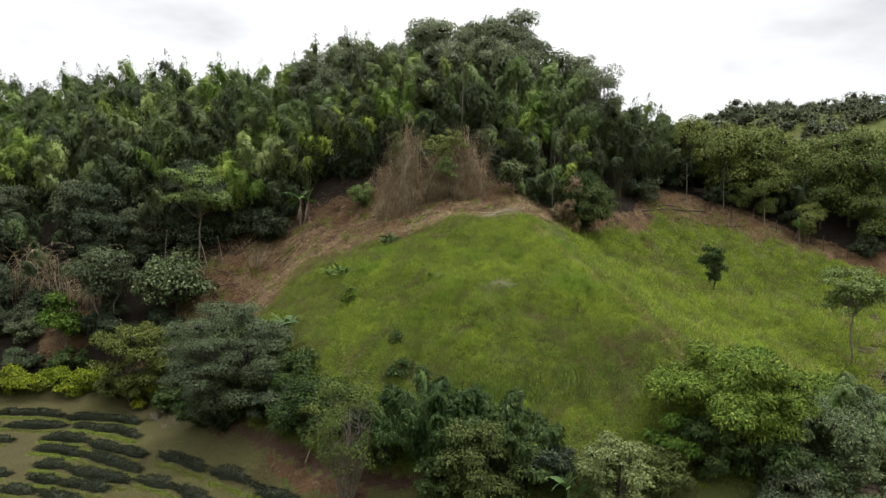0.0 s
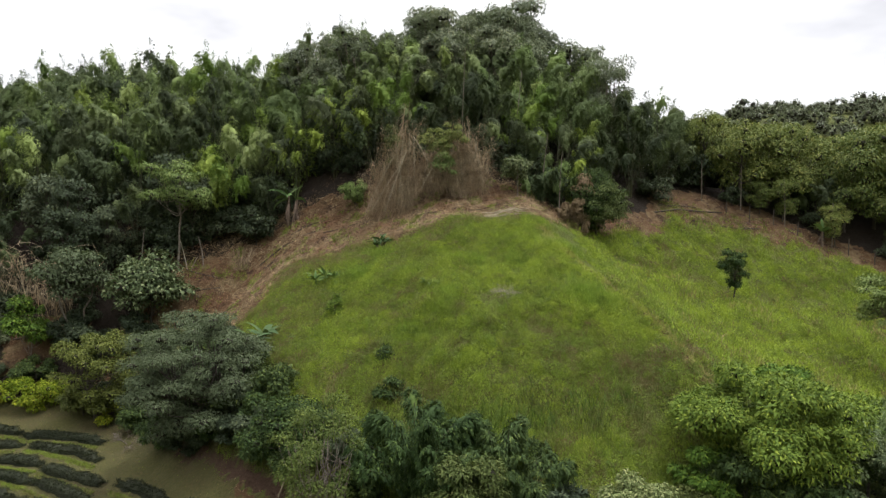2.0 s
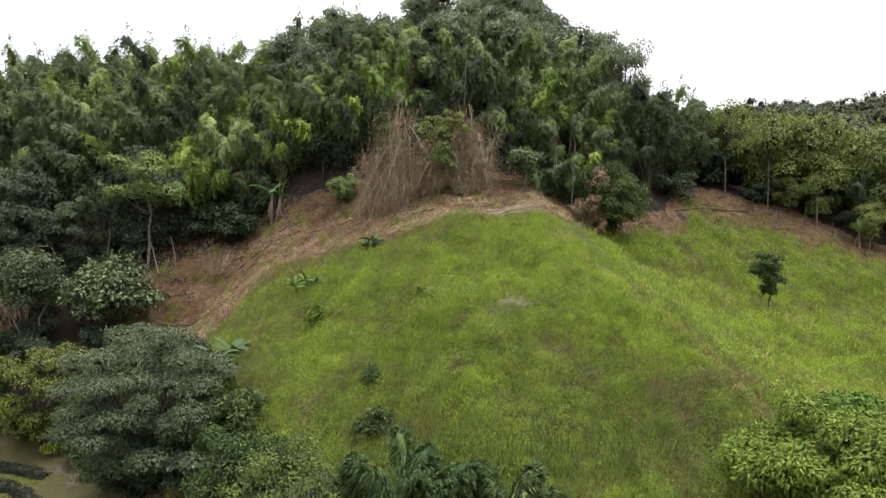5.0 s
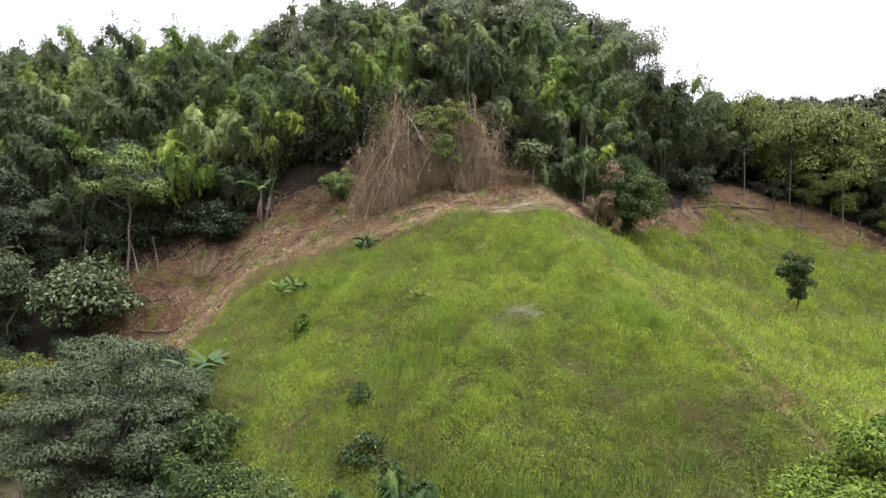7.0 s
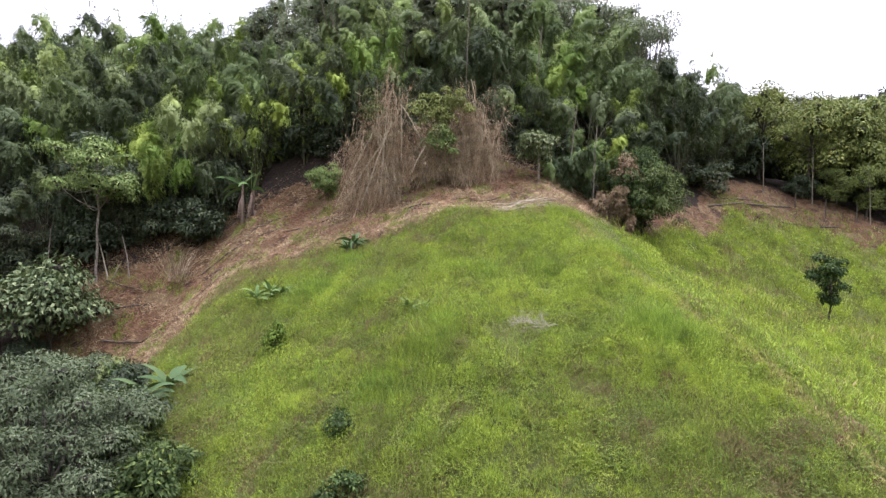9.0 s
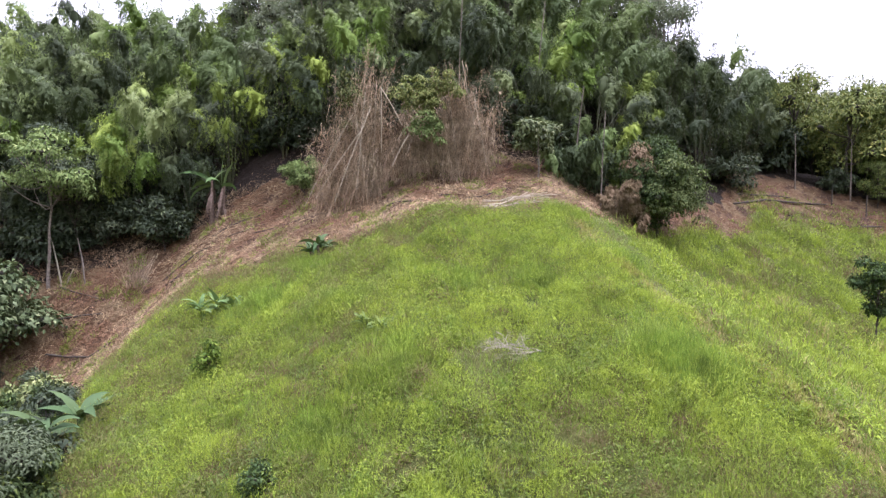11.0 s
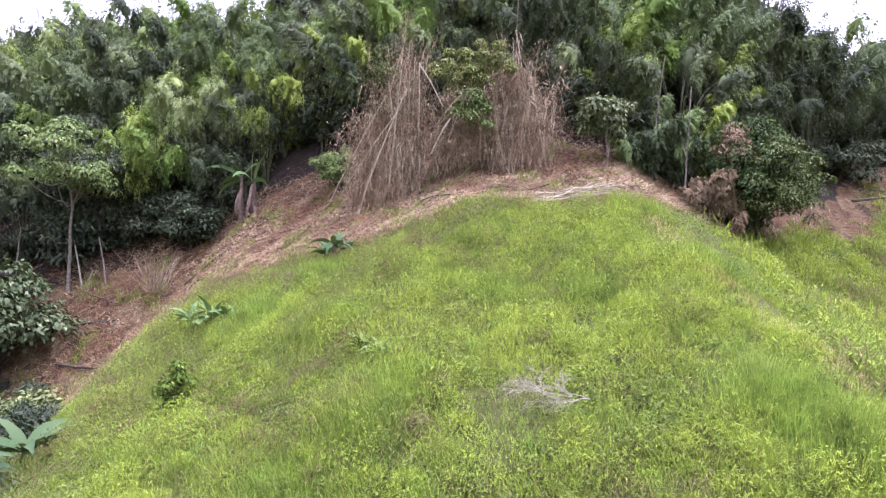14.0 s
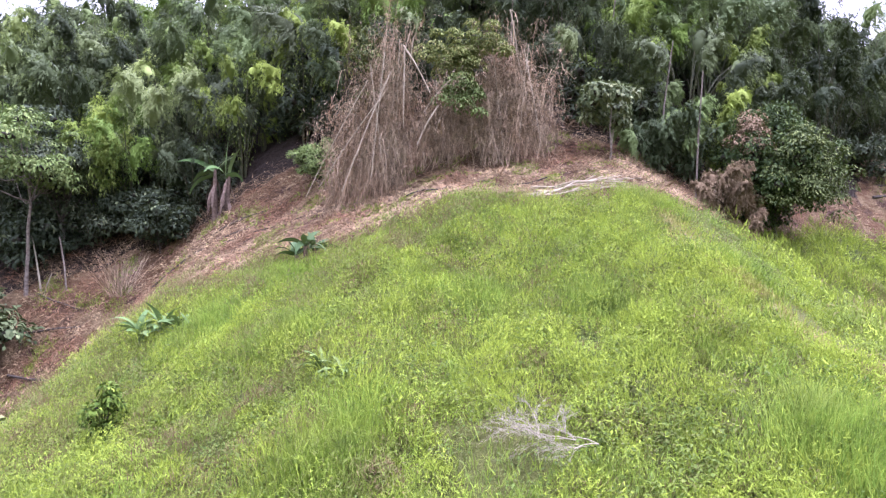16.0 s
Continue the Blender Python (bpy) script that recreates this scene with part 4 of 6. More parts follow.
# ------------------------------------------------------------ the dead bamboo on the crest
def ribbon(b, pts, width, side):
    """A flat, tapering strand."""
    pts = np.asarray(pts, float)
    n = len(pts)
    w = np.linspace(width, width * 0.4, n)[:, None] / 2
    v = np.stack([pts - side * w, pts + side * w], 1)
    i = np.arange(n - 1)
    b.add(v, np.stack([2 * i, 2 * i + 1, 2 * i + 3, 2 * i + 2], -1))


def dead_bamboo(label, seed, top, top_r, base, base_r, culms, stalks, hang=30, low=0.12):
    """A heap of dead bamboo: bent culms with fine hanging twigs, and the long stalks that stand out singly."""
    rng = np.random.RandomState(seed)
    root = thing("dead_bamboo_clump", label, "dead bamboo")
    zero = np.array([base[0], base[1], float(height(base[0], base[1])) - 0.1])
    root.matrix_basis = Matrix.Translation(zero)
    top = np.array(top) - zero
    b, twigs = Build(), Build()
    t = np.linspace(0, 1, 9)
    for k in range(culms):
        a = rng.uniform(0, 2 * np.pi)
        rr = math.sqrt(rng.uniform(0, 1))
        foot = np.array([base_r[0] * rr * math.cos(a), base_r[1] * rr * math.sin(a), 0.0])
        foot[2] = float(height(base[0] + foot[0], base[1] + foot[1])) - zero[2]
        tall = top[2] * (1.04 - 0.72 * rr ** 2.2 * rng.uniform(0.5, 1.0)) * rng.uniform(0.7, 1.04)
        peak = np.array([top[0] * tall / top[2] + top_r[0] * (0.8 * rr * math.cos(a) + 0.5 * rng.normal()), top_r[1] * (0.8 * rr * math.sin(a) + 0.5 * rng.normal()), tall])
        p = foot * (1 - t[:, None] ** 0.8) + peak * t[:, None] ** 0.8
        p[:, 2] = foot[2] + (tall - foot[2]) * t
        p[:, :2] += np.cumsum(rng.normal(size=(9, 2)) * 0.05, 0)
        if rng.uniform(0, 1) < 0.55:
            over = np.clip((t - rng.uniform(0.45, 0.85)) / 0.4, 0, 1)
            p[:, :2] += (over ** 0.9)[:, None] * rng.normal(size=2) * (0.9, 0.5) * rng.uniform(0.4, 1.2)
            p[:, 2] -= over ** 1.6 * tall * rng.uniform(0.1, 0.6)
        ribbon(b, p, rng.uniform(0.02, 0.042), unit(np.array([rng.normal(), rng.normal() * 0.3, 0.1])))
        u = rng.uniform(low, 1.0, hang)
        on = np.stack([np.interp(u, t, p[:, i]) for i in range(3)], -1)
        for q, h in zip(on, u):
            l = rng.uniform(0.25, 1.2)
            z = rng.uniform(0, 6.283)
            side = np.array([math.cos(z), math.sin(z)]) * l * rng.uniform(0.15, 0.75)
            rise = l * (0.75 if h > 0.82 else 0.2) * rng.uniform(0.2, 1.0)
            fall = l * rng.uniform(0.1, 0.5) if h > 0.82 else min(l * rng.uniform(0.6, 1.7), max(0.2, q[2] + 0.2))
            s = np.linspace(0, 1, 4)[:, None]
            line = q + np.concatenate([side * s ** 0.8, rise * np.sin(np.pi * 0.6 * s) - fall * s ** 1.8], 1) + rng.normal(size=(4, 3)) * 0.04
            ribbon(b, line, rng.uniform(0.011, 0.026), unit(np.array([rng.normal(), rng.normal() * 0.3, 0.1])))
        n = hang * 6
        m = rng.randint(0, hang, n)
        at = on[m] + rng.normal(size=(n, 3)) * (0.28, 0.28, 0.3) - (0, 0, 0.1)
        slivers(twigs, at, rng.normal(size=(n, 3)) * 0.9 - (0, 0, 0.5), rng.normal(size=(n, 3)), rng.uniform(0.10, 0.34, n), rng.uniform(0.012, 0.03, n), 0.1)
    part("dead_foliage", b.mesh("dead_foliage", DEAD), root, "dry pinkish-brown hanging strands", "stuff")
    part("twig_mass", twigs.mesh("twig_mass", DEAD_TWIG), root, "withered twigs and leaves", "stuff")
    for k in range(3):
        a = rng.uniform(0, 6.283)
        tip = top * rng.uniform(0.55, 0.95) + rng.normal(size=3) * (0.5, 0.3, 0.1)
        end = tip + np.array([math.cos(a) * base_r[0] * 0.5, -rng.uniform(0.5, 1.1), -tip[2] * rng.uniform(0.5, 0.9)])
        stalks = stalks + [(tip + zero + (0, -0.7, 0), end + zero, rng.uniform(0.012, 0.02))]
    for p, q, r in stalks:
        b = Build()
        tube(b, curve_between(np.array(p) - zero, np.array(q) - zero, 0.12, 6), np.linspace(r, r * 0.6, 6), 6)
        part("stalk", b.mesh("stalk", POLE, True), root, "pale dry bamboo stalk")
    return root


dead_bamboo("tall heap of dead pinkish-brown bamboo drooping over the crest", 301, (-3.0, 56.2, 23.7), (1.1, 0.6, 0), (-4.1, 55.9), (2.0, 1.2), 130,
            [((-2.2, 54.9, 21.0), (-1.05, 54.7, 19.0), 0.036), ((-2.15, 54.9, 20.9), (-2.1, 54.6, 17.6), 0.024), ((-2.7, 54.8, 19.9), (-4.3, 53.6, 15.0), 0.024),
             ((-3.0, 54.8, 19.0), (-5.3, 53.8, 15.2), 0.02), ((-3.6, 54.7, 19.6), (-5.9, 53.9, 14.8), 0.02), ((-1.75, 54.8, 21.3), (-1.95, 55.0, 20.2), 0.02), ((-3.0, 55.0, 20.8), (-3.3, 54.2, 15.6), 0.018)])
dead_bamboo("broad mound of dead brown bamboo with a hollow below", 302, (1.9, 56.9, 22.9), (1.5, 0.7, 0), (2.2, 56.9), (1.4, 0.9), 100,
            [((2.0, 56.2, 22.7), (2.3, 56.1, 21.0), 0.03), ((2.6, 56.1, 21.0), (3.3, 55.5, 17.2), 0.018)], low=0.15)
dead_bamboo("low mound of dead brown bamboo under a green creeper", 303, (-0.2, 57.2, 21.3), (1.5, 0.6, 0), (-0.6, 57.4), (1.9, 0.6), 70,
            [((-0.7, 54.7, 18.5), (-1.5, 54.4, 16.9), 0.036), ((-0.2, 54.9, 19.6), (-1.3, 54.6, 18.2), 0.02), ((0.2, 55.2, 20.2), (-0.9, 54.9, 17.4), 0.018)], low=0.5)
stand(bamboo("withered_bamboo", "brown withered bamboo slumped beside the clearing", 304, 2.9, 1.9, 9, 1200, WITHERED, 0.13, category="dead bamboo", puff=0.62, hang=0.3), 10.2, 55.7, 0)
stand(bamboo("withered_bamboo", "brown withered bamboo slumped beside the clearing", 306, 1.7, 1.3, 5, 1000, WITHERED, 0.13, category="dead bamboo", puff=0.45, hang=0.3), 11.0, 55.0, 0)


def creeper(label, seed, at, size, count, mat, leaf, clumps=14):
    """A mantle of leaves over what it climbs."""
    rng = np.random.RandomState(seed)
    b = Build()
    for k in range(clumps):
        c = rng.normal(size=3) * np.array(size) * 0.42
        n = count // clumps
        d = sphere_points(rng, n)
        d[:, 2] = np.abs(d[:, 2]) - 0.2
        leaves(b, c + d * rng.uniform(0.25, 0.55), d * (1, 1, 0.3) - (0, 0.3, 0.4) + rng.normal(size=(n, 3)) * 0.3, d * 0.5 + (0, 0, 1), leaf * rng.uniform(0.6, 1.3, n), leaf * 0.5, 0.3)
    ob = tagged(new("creeper", b.mesh("creeper", mat)), label, "climbing plant")
    ob.matrix_basis = Matrix.Translation(at)
    return ob


creeper("green and yellowish climbing creeper draped over dead bamboo", 311, (0.4, 55.6, 20.7), (1.9, 0.5, 1.2), 5200, CREEPER, 0.14, 40)
creeper("green creeper over the top of the bush", 314, (13.3, 55.6, 15.8), (1.7, 0.8, 2.2), 6000, VINE, 0.13, 60)
creeper("withered brown creeper over the shoulder of the bush", 315, (11.5, 56.2, 17.2), (0.6, 0.5, 1.0), 1800, WITHERED, 0.13, 24)
creeper("fresh green creeper hanging on the dead bamboo mound", 312, (0.4, 55.2, 19.0), (1.0, 0.5, 1.0), 1400, FRESH, 0.16, 20)
creeper("fresh green creeper on the peak of dead bamboo", 313, (-4.0, 55.4, 20.6), (0.5, 0.5, 1.6), 700, OLIVE, 0.15, 18)


def cut_stubble(label, seed, x, y, wide, tall, count):
    rng = np.random.RandomState(seed)
    root = thing("dry_stalk_clump", label, "dead bamboo", "dry stalk clumps")
    b = Build()
    for k in range(count):
        a, r = rng.uniform(0, 6.283), wide / 2 * math.sqrt(rng.uniform(0, 1))
        foot = np.array([r * 0.5 * math.cos(a), r * 0.5 * math.sin(a), 0])
        tip = foot + (r * math.cos(a) * 0.9, r * math.sin(a) * 0.9, tall * rng.uniform(0.35, 1.05))
        tip[:2] += rng.normal(size=2) * 0.6
        ribbon(b, curve_between(foot, tip, 0.1, 4), rng.uniform(0.01, 0.024), unit(np.array([rng.normal(), 0.4 * rng.normal(), 0])))
    part("dead_foliage", b.mesh("dead_foliage", DEAD), root, kind="stuff")
    return stand(root, x, y)


cut_stubble("clump of dry brown cut bamboo stalks on the cleared slope", 321, -16.4, 57.2, 1.9, 2.2, 170)
def fallen_bamboo(seed, x, y, wide, tall, count):
    """A tangle of long bleached culms, arching over one another."""
    rng = np.random.RandomState(seed)
    root = thing("fallen_bamboo", "tangle of bleached fallen bamboo before the woods", "dead bamboo", "fallen bamboo")
    b = Build()
    for k in range(count):
        foot = np.array([rng.normal() * wide * 0.25, rng.uniform(-0.3, 0.8), 0.0])
        reach = rng.normal() * wide * 0.5
        t = np.linspace(0, 1, 8)
        h = tall * rng.uniform(0.4, 1.05)
        p = np.stack([foot[0] + reach * t ** 1.5, foot[1] - rng.uniform(0, 1.2) * t, h * np.sin(t * rng.uniform(1.4, 2.7))], -1)
        ribbon(b, p, rng.uniform(0.04, 0.075), unit(np.array([rng.normal(), 0.3 * rng.normal(), 0.5])))
        n = 10
        on = p[rng.randint(2, 8, n)]
        slivers(b, on, rng.normal(size=(n, 3)) - (0, 0, 0.5), rng.normal(size=(n, 3)), rng.uniform(0.4, 1.1, n), rng.uniform(0.02, 0.04, n), 0.1)
    part("dead_foliage", b.mesh("dead_foliage", DEAD), root, kind="stuff")
    return stand(root, x, y)


for n, (x, y, wide, tall) in enumerate(((-33.0, 55.0, 5.0, 5.4), (-36.5, 55.4, 6.0, 6.0), (-40.5, 56.0, 6.0, 5.0), (-30.2, 54.8, 3.0, 3.0))):
    fallen_bamboo(324 + n, x, y, wide, tall, 46)


# ------------------------------------------------------------ banana plants
SEEDLING, LEAFY, LOWBANANA = (-6.2, 42.5), (-0.3, 41.7), (-7.5, 46.6)

def banana_leaf(b, rng, start, a, rise, length, width, bend, twist=0.0):
    """One big leaf: a folded blade along an arching midrib."""
    n = 8
    t = np.linspace(0, 1, n)
    out = np.array([math.cos(a), math.sin(a), 0])
    ang = rise - bend * t ** 1.4
    step = length / (n - 1)
    p = [np.array(start, float)]
    for k in range(1, n):
        p.append(p[-1] + step * (out * math.cos(ang[k]) + np.array([0, 0, math.sin(ang[k])])))
    p = np.array(p)
    side = np.array([-math.sin(a), math.cos(a), 0])
    w = width / 2 * np.sin(np.pi * np.clip(0.06 + 0.94 * t, 0, 1) ** 0.75) + 0.015
    nor = np.cross(unit(np.gradient(p, axis=0)), side)
    side, nor = side * math.cos(twist) + nor * math.sin(twist), nor * math.cos(twist) - side * math.sin(twist)
    w = w[:, None]
    up = nor * np.where(nor[:, 2:3] < 0, -1, 1)
    fold = 0.25 * w * up
    jag = 1 + rng.uniform(-0.18, 0.12, (n, 1))
    v = np.stack([p + side * w * jag + fold, p, p - side * w * jag + fold], 1)
    i = np.arange(n - 1)
    b.add(v, np.concatenate([np.stack([3 * i, 3 * i + 1, 3 * i + 4, 3 * i + 3], -1), np.stack([3 * i + 1, 3 * i + 2, 3 * i + 5, 3 * i + 4], -1)]))


def banana_plant(label, seed, stems, leaf_len, leaf_w, count, dry=0, rise=(0.7, 1.45), bend=(0.6, 1.6), mat=BANANA, fat=0.17, extra=()):
    rng = np.random.RandomState(seed)
    root = thing("banana_plant", label, "banana plant", "banana plants")
    for x, y, tall in stems:
        b = Build()
        tube(b, [(x, y, -0.2), (x * 1.05, y, tall * 0.4), (x * 1.2, y * 1.1, tall)], (fat, fat * 0.82, fat * 0.45), 8)
        part("stem", b.mesh("stem", BANANA_DRY if dry else mat, True), root)
        top = (x * 1.2, y * 1.1, tall - 0.1)
        for k in range(count):
            b = Build()
            banana_leaf(b, rng, top, 2 * np.pi * k / count + rng.uniform(-0.5, 0.5), rng.uniform(*rise), leaf_len * rng.uniform(0.7, 1.1), leaf_w * rng.uniform(0.8, 1.15), rng.uniform(*bend), rng.uniform(-0.8, 0.8))
            part("leaf", b.mesh("leaf", mat), root)
        for k in range(dry):
            b = Build()
            banana_leaf(b, rng, (x, y, tall * rng.uniform(0.45, 0.95)), rng.uniform(0, 6.283), -0.9, leaf_len * rng.uniform(0.5, 0.85), leaf_w * 0.45, 0.6)
            part("dry_leaf", b.mesh("dry_leaf", BANANA_DRY), root, "withered hanging leaf")
    for x, z, a, up, length, droop in extra:
        b = Build()
        banana_leaf(b, rng, (x, 0, z), a, up, length * 0.95, leaf_w * rng.uniform(0.8, 1.15), droop * 1.3, rng.choice([-1, 1]) * rng.uniform(0.6, 1.1))
        part("leaf", b.mesh("leaf", mat), root)
    return root


stand(banana_plant("tall banana plant with hanging withered leaves at the woods' edge", 331, ((0, 0, 2.7), (0.6, 0.1, 2.5)), 1.7, 0.28, 1, 9, (0.9, 1.5), (0.2, 0.8), BANANA, 0.16,
                   ((0.0, 2.6, 3.1, 1.15, 2.0, 0.5), (0.0, 2.6, 3.5, 0.75, 2.1, 0.8), (0.0, 2.5, 2.8, 0.35, 1.9, 0.9), (0.0, 2.4, 3.4, -0.1, 1.8, 0.9), (0.6, 2.4, 1.2, 1.55, 2.1, 0.1), (0.6, 2.4, 4.4, 0.8, 1.7, 1.2), (0.6, 2.3, 0.2, 0.7, 1.1, 1.5))), -13.2, 60.1, 0, 1.0)
stand(banana_plant("small banana plant with dry stem on the grassy slope", 332, ((0, 0, 0.9), (0.3, 0.2, 0.75), (-0.25, 0.1, 0.6)), 0.95, 0.19, 8, 4, (0.3, 1.45), (0.7, 1.7), BANANA_DARK, 0.11), -4.1, 49.3, 30, 1.0)
stand(banana_plant("low spreading banana clump in the grass", 333, ((-0.55, 0, 0.4), (0.0, 0.15, 0.5), (0.5, 0.1, 0.45), (0.9, -0.1, 0.3)), 0.95, 0.17, 14, 0, (0.3, 1.45), (0.6, 1.6), BANANA, 0.1), *LOWBANANA, 0, 1.0)
stand(banana_plant("lush banana clump on the steep flank", 334, ((-0.9, 0, 0.5), (0.2, 0.4, 0.7), (1.0, -0.2, 0.5)), 1.5, 0.34, 9, 0, (0.3, 1.2), (0.6, 1.5), BANANA_DARK), -10.0, 41.6, 60, 1.0)
stand(banana_plant("banana plant with dark trunk under the woods", 335, ((0, 0, 1.6),), 1.7, 0.45, 5, 3), 36.5, 66.5, 0, 1.0)
stand(banana_plant("bright banana plant beside a pale bush", 336, ((0, 0, 1.6), (0.5, 0.3, 1.2)), 1.9, 0.42, 6, 0), 5.3, 27.2, 0, 0.7)

# ------------------------------------------------------------ small things on the slope
stand(broadleaf("seedling_tree", "small upright dark-green seedling in the grass", 341, 1.7, 0.95, 0.1, 18, 1300, 0.13, LUSH, BARK_DARK, 0.03, category="shrub"), *SEEDLING, 0)
stand(banana_plant("clump of broad grass-like leaves on the slope", 342, ((0, 0, 0.2), (0.35, 0.3, 0.2), (-0.4, 0.1, 0.25), (0.1, -0.3, 0.2)), 0.62, 0.04, 30, 0, (0.6, 1.5), (0.8, 1.8), FRESH, 0.05), *LEAFY, 0, 1.0)
for n, (x, y, s) in enumerate(((-2.7, 36.9, 0.9), (-2.2, 35.0, 1.2))):
    stand(broadleaf("slope_shrub", "small green shrub in the grass", 343 + n, 1.1, 1.2, 0.0, 12, 1000, 0.13, DEEP, BARK_DARK, 0.02, category="shrub"), x, y, 40 * n, s)


def fallen_branch():
    """A bleached, many-forked branch lying in the grass."""
    rng = np.random.RandomState(351)
    root = thing("fallen_branch", "bleached dead branch with many fine twigs lying in grass", "branch")
    b = Build()

    def fork(p, d, length, r, level):
        q = p + d * length
        tube(b, curve_between(p, q, 0.03, 4), np.linspace(r, r * 0.6, 4), 4)
        if level:
            for k in range(3):
                nd = unit(d + rng.normal(size=3) * (0.45, 0.5, 0.30))
                fork(p + d * length * rng.uniform(0.45, 1.0), nd, length * rng.uniform(0.55, 0.85), r * 0.6, level - 1)

    for x, a, up in ((0.1, 2.2, 0.45), (0.1, 2.7, 0.25), (0.1, 3.2, 0.05), (0.6, 2.6, 0.1), (0.6, 3.6, -0.05), (0.5, 3.9, 0.1), (0.9, 4.2, 0.0), (0.9, 3.4, 0.15)):
        fork(np.array([x, 0, 0.32]), unit(np.array([math.cos(a), math.sin(a), up])), 0.40, 0.008, 4)
    part("branch", b.mesh("branch", WHITEWOOD), root)
    stand(root, 3.5, 39.0, -22, 1.12, -0.12)


fallen_branch()


def pole_pile():
    rng = np.random.RandomState(361)
    root = thing("pole_pile", "loose pile of pale cut bamboo poles lying on the crest", "pole pile")
    z0 = float(height(4.8, 51.2))
    root.matrix_basis = Matrix.Translation((4.8, 51.2, z0))
    for k in range(15):
        a = rng.normal() * 0.3 + 0.2
        l = rng.uniform(0.9, 1.9)
        c = np.array([rng.uniform(-0.9, 0.9), rng.uniform(-0.8, 0.7)])
        pts = []
        for s in np.linspace(-l, l, 5):
            x, y = c[0] + s * math.cos(a), c[1] + s * math.sin(a)
            pts.append((x, y, float(height(4.8 + x, 51.2 + y)) - z0 + 0.20 + 0.008 * k + 0.05 * (s / l)))
        b = Build()
        tube(b, pts, np.linspace(0.026, 0.016, 5), 6)
        part("pole", b.mesh("pole", POLE, True), root)


pole_pile()


def hose():
    b = Build()
    pts = [(x, 53.2 + 0.2 * math.sin(1.3 * x), float(height(x, 53.2)) + 0.16 + 0.04 * math.sin(2.1 * x)) for x in np.linspace(-1.6, 3.6, 18)]
    tube(b, pts, np.full(18, 0.024), 6)
    tagged(new("water_hose", b.mesh("water_hose", PIPE, True)), "black water hose lying across the cleared crest", "hose")


hose()


def log(label, x0, y0, x1, y1, r):
    b = Build()
    pts = [(x0 + (x1 - x0) * s, y0 + (y1 - y0) * s, float(height(x0 + (x1 - x0) * s, y0 + (y1 - y0) * s)) + r + 0.02) for s in np.linspace(0, 1, 4)]
    tube(b, pts, np.linspace(r, r * 0.7, 4), 7)
    tagged(new("log", b.mesh("log", BARK_DARK, True)), label, "log", "logs on the clearing")


log("dark fallen log across the cleared slope", 20.3, 66.2, 28.0, 69.2, 0.08)
log("dark fallen log across the cleared slope", 21.0, 67.4, 25.4, 69.0, 0.06)
log("dark fallen log across the cleared slope", 24.0, 66.3, 31.0, 67.6, 0.06)
log("thin dry log on the cleared slope", -19.5, 54.0, -15.5, 53.0, 0.06)
log("thin dry log on the cleared slope", -21.0, 55.6, -17.4, 55.8, 0.06)
log("thin dry log on the cleared slope", -32.5, 53.2, -28.0, 54.0, 0.07)


log("long dry pole lying down the cleared slope", -14.9, 57.3, -9.2, 57.8, 0.05)
log("long dry pole lying down the cleared slope", -14.2, 56.3, -10.4, 56.9, 0.04)
log("thin dry log on the cleared slope", -20.9, 57.3, -18.2, 56.6, 0.05)
log("thin dry log on the cleared slope", -12.6, 58.6, -9.8, 59.0, 0.05)
log("thin dry log on the cleared slope", -9.6, 57.0, -6.4, 56.2, 0.04)


def leaning_pole(label, x, y, dx, dy, tall, r, mat):
    b = Build()
    tube(b, [(0, 0, -0.15), (dx * 0.5, dy * 0.5, tall * 0.52), (dx, dy, tall)], (r, r * 0.85, r * 0.6), 6)
    ob = tagged(new("leaning_pole", b.mesh("leaning_pole", mat, True)), label, "pole", "leaning poles")
    ob.matrix_basis = pose(x, y, float(height(x, y)))


leaning_pole("pale cut pole leaning beside the dirt road", -6.9, 32.3, 0.75, 0.25, 1.7, 0.035, POLE)
leaning_pole("bleached broken stick leaning at the forest edge", -20.9, 57.5, -0.9, 0.4, 2.7, 0.05, WHITEWOOD)
leaning_pole("bleached broken stick leaning at the forest edge", -20.6, 57.2, 0.7, -0.2, 1.2, 0.035, WHITEWOOD)
leaning_pole("pale broken stem between the dead bamboo and the woods", 6.2, 57.4, 0.2, 0.1, 2.0, 0.04, WHITEWOOD)


def dry_bush(x, y):
    """A fallen grey shrub of bare, forking twigs."""
    rng = np.random.RandomState(352)
    root = thing("dry_bush", "bare grey fallen bush with tangled twigs above the terraces", "bush")
    b = Build()

    def fork(p, d, length, r, level):
        tube(b, curve_between(p, p + d * length, 0.04, 4), np.linspace(r, r * 0.6, 4), 4)
        if level:
            for k in range(4):
                fork(p + d * length * rng.uniform(0.4, 1.0), unit(d + rng.normal(size=3) * (0.6, 0.6, 0.4)), length * rng.uniform(0.5, 0.85), r * 0.6, level - 1)

    for k in range(9):
        a = rng.uniform(0, 6.283)
        fork(np.array([0.5 * math.cos(a), 0.4 * math.sin(a), 0.05]), unit(np.array([math.cos(a), math.sin(a), rng.uniform(0.2, 1.1)])), rng.uniform(0.5, 0.8), 0.022, 3)
    part("branch", b.mesh("branch", BARK), root, kind="stuff")
    stand(root, x, y)


dry_bush(-17.6, 41.6)


def fence_post(x, y, tall):
    b = Build()
    tube(b, [(0, 0, -0.2), (0.02, 0.01, tall * 0.5), (0.05, 0.0, tall)], (0.05, 0.045, 0.04), 6)
    ob = tagged(new("fence_post", b.mesh("fence_post", BARK_DARK, True)), "weathered wooden fence post by the woods", "post", "fence posts")
    ob.matrix_basis = pose(x, y, float(height(x, y)))


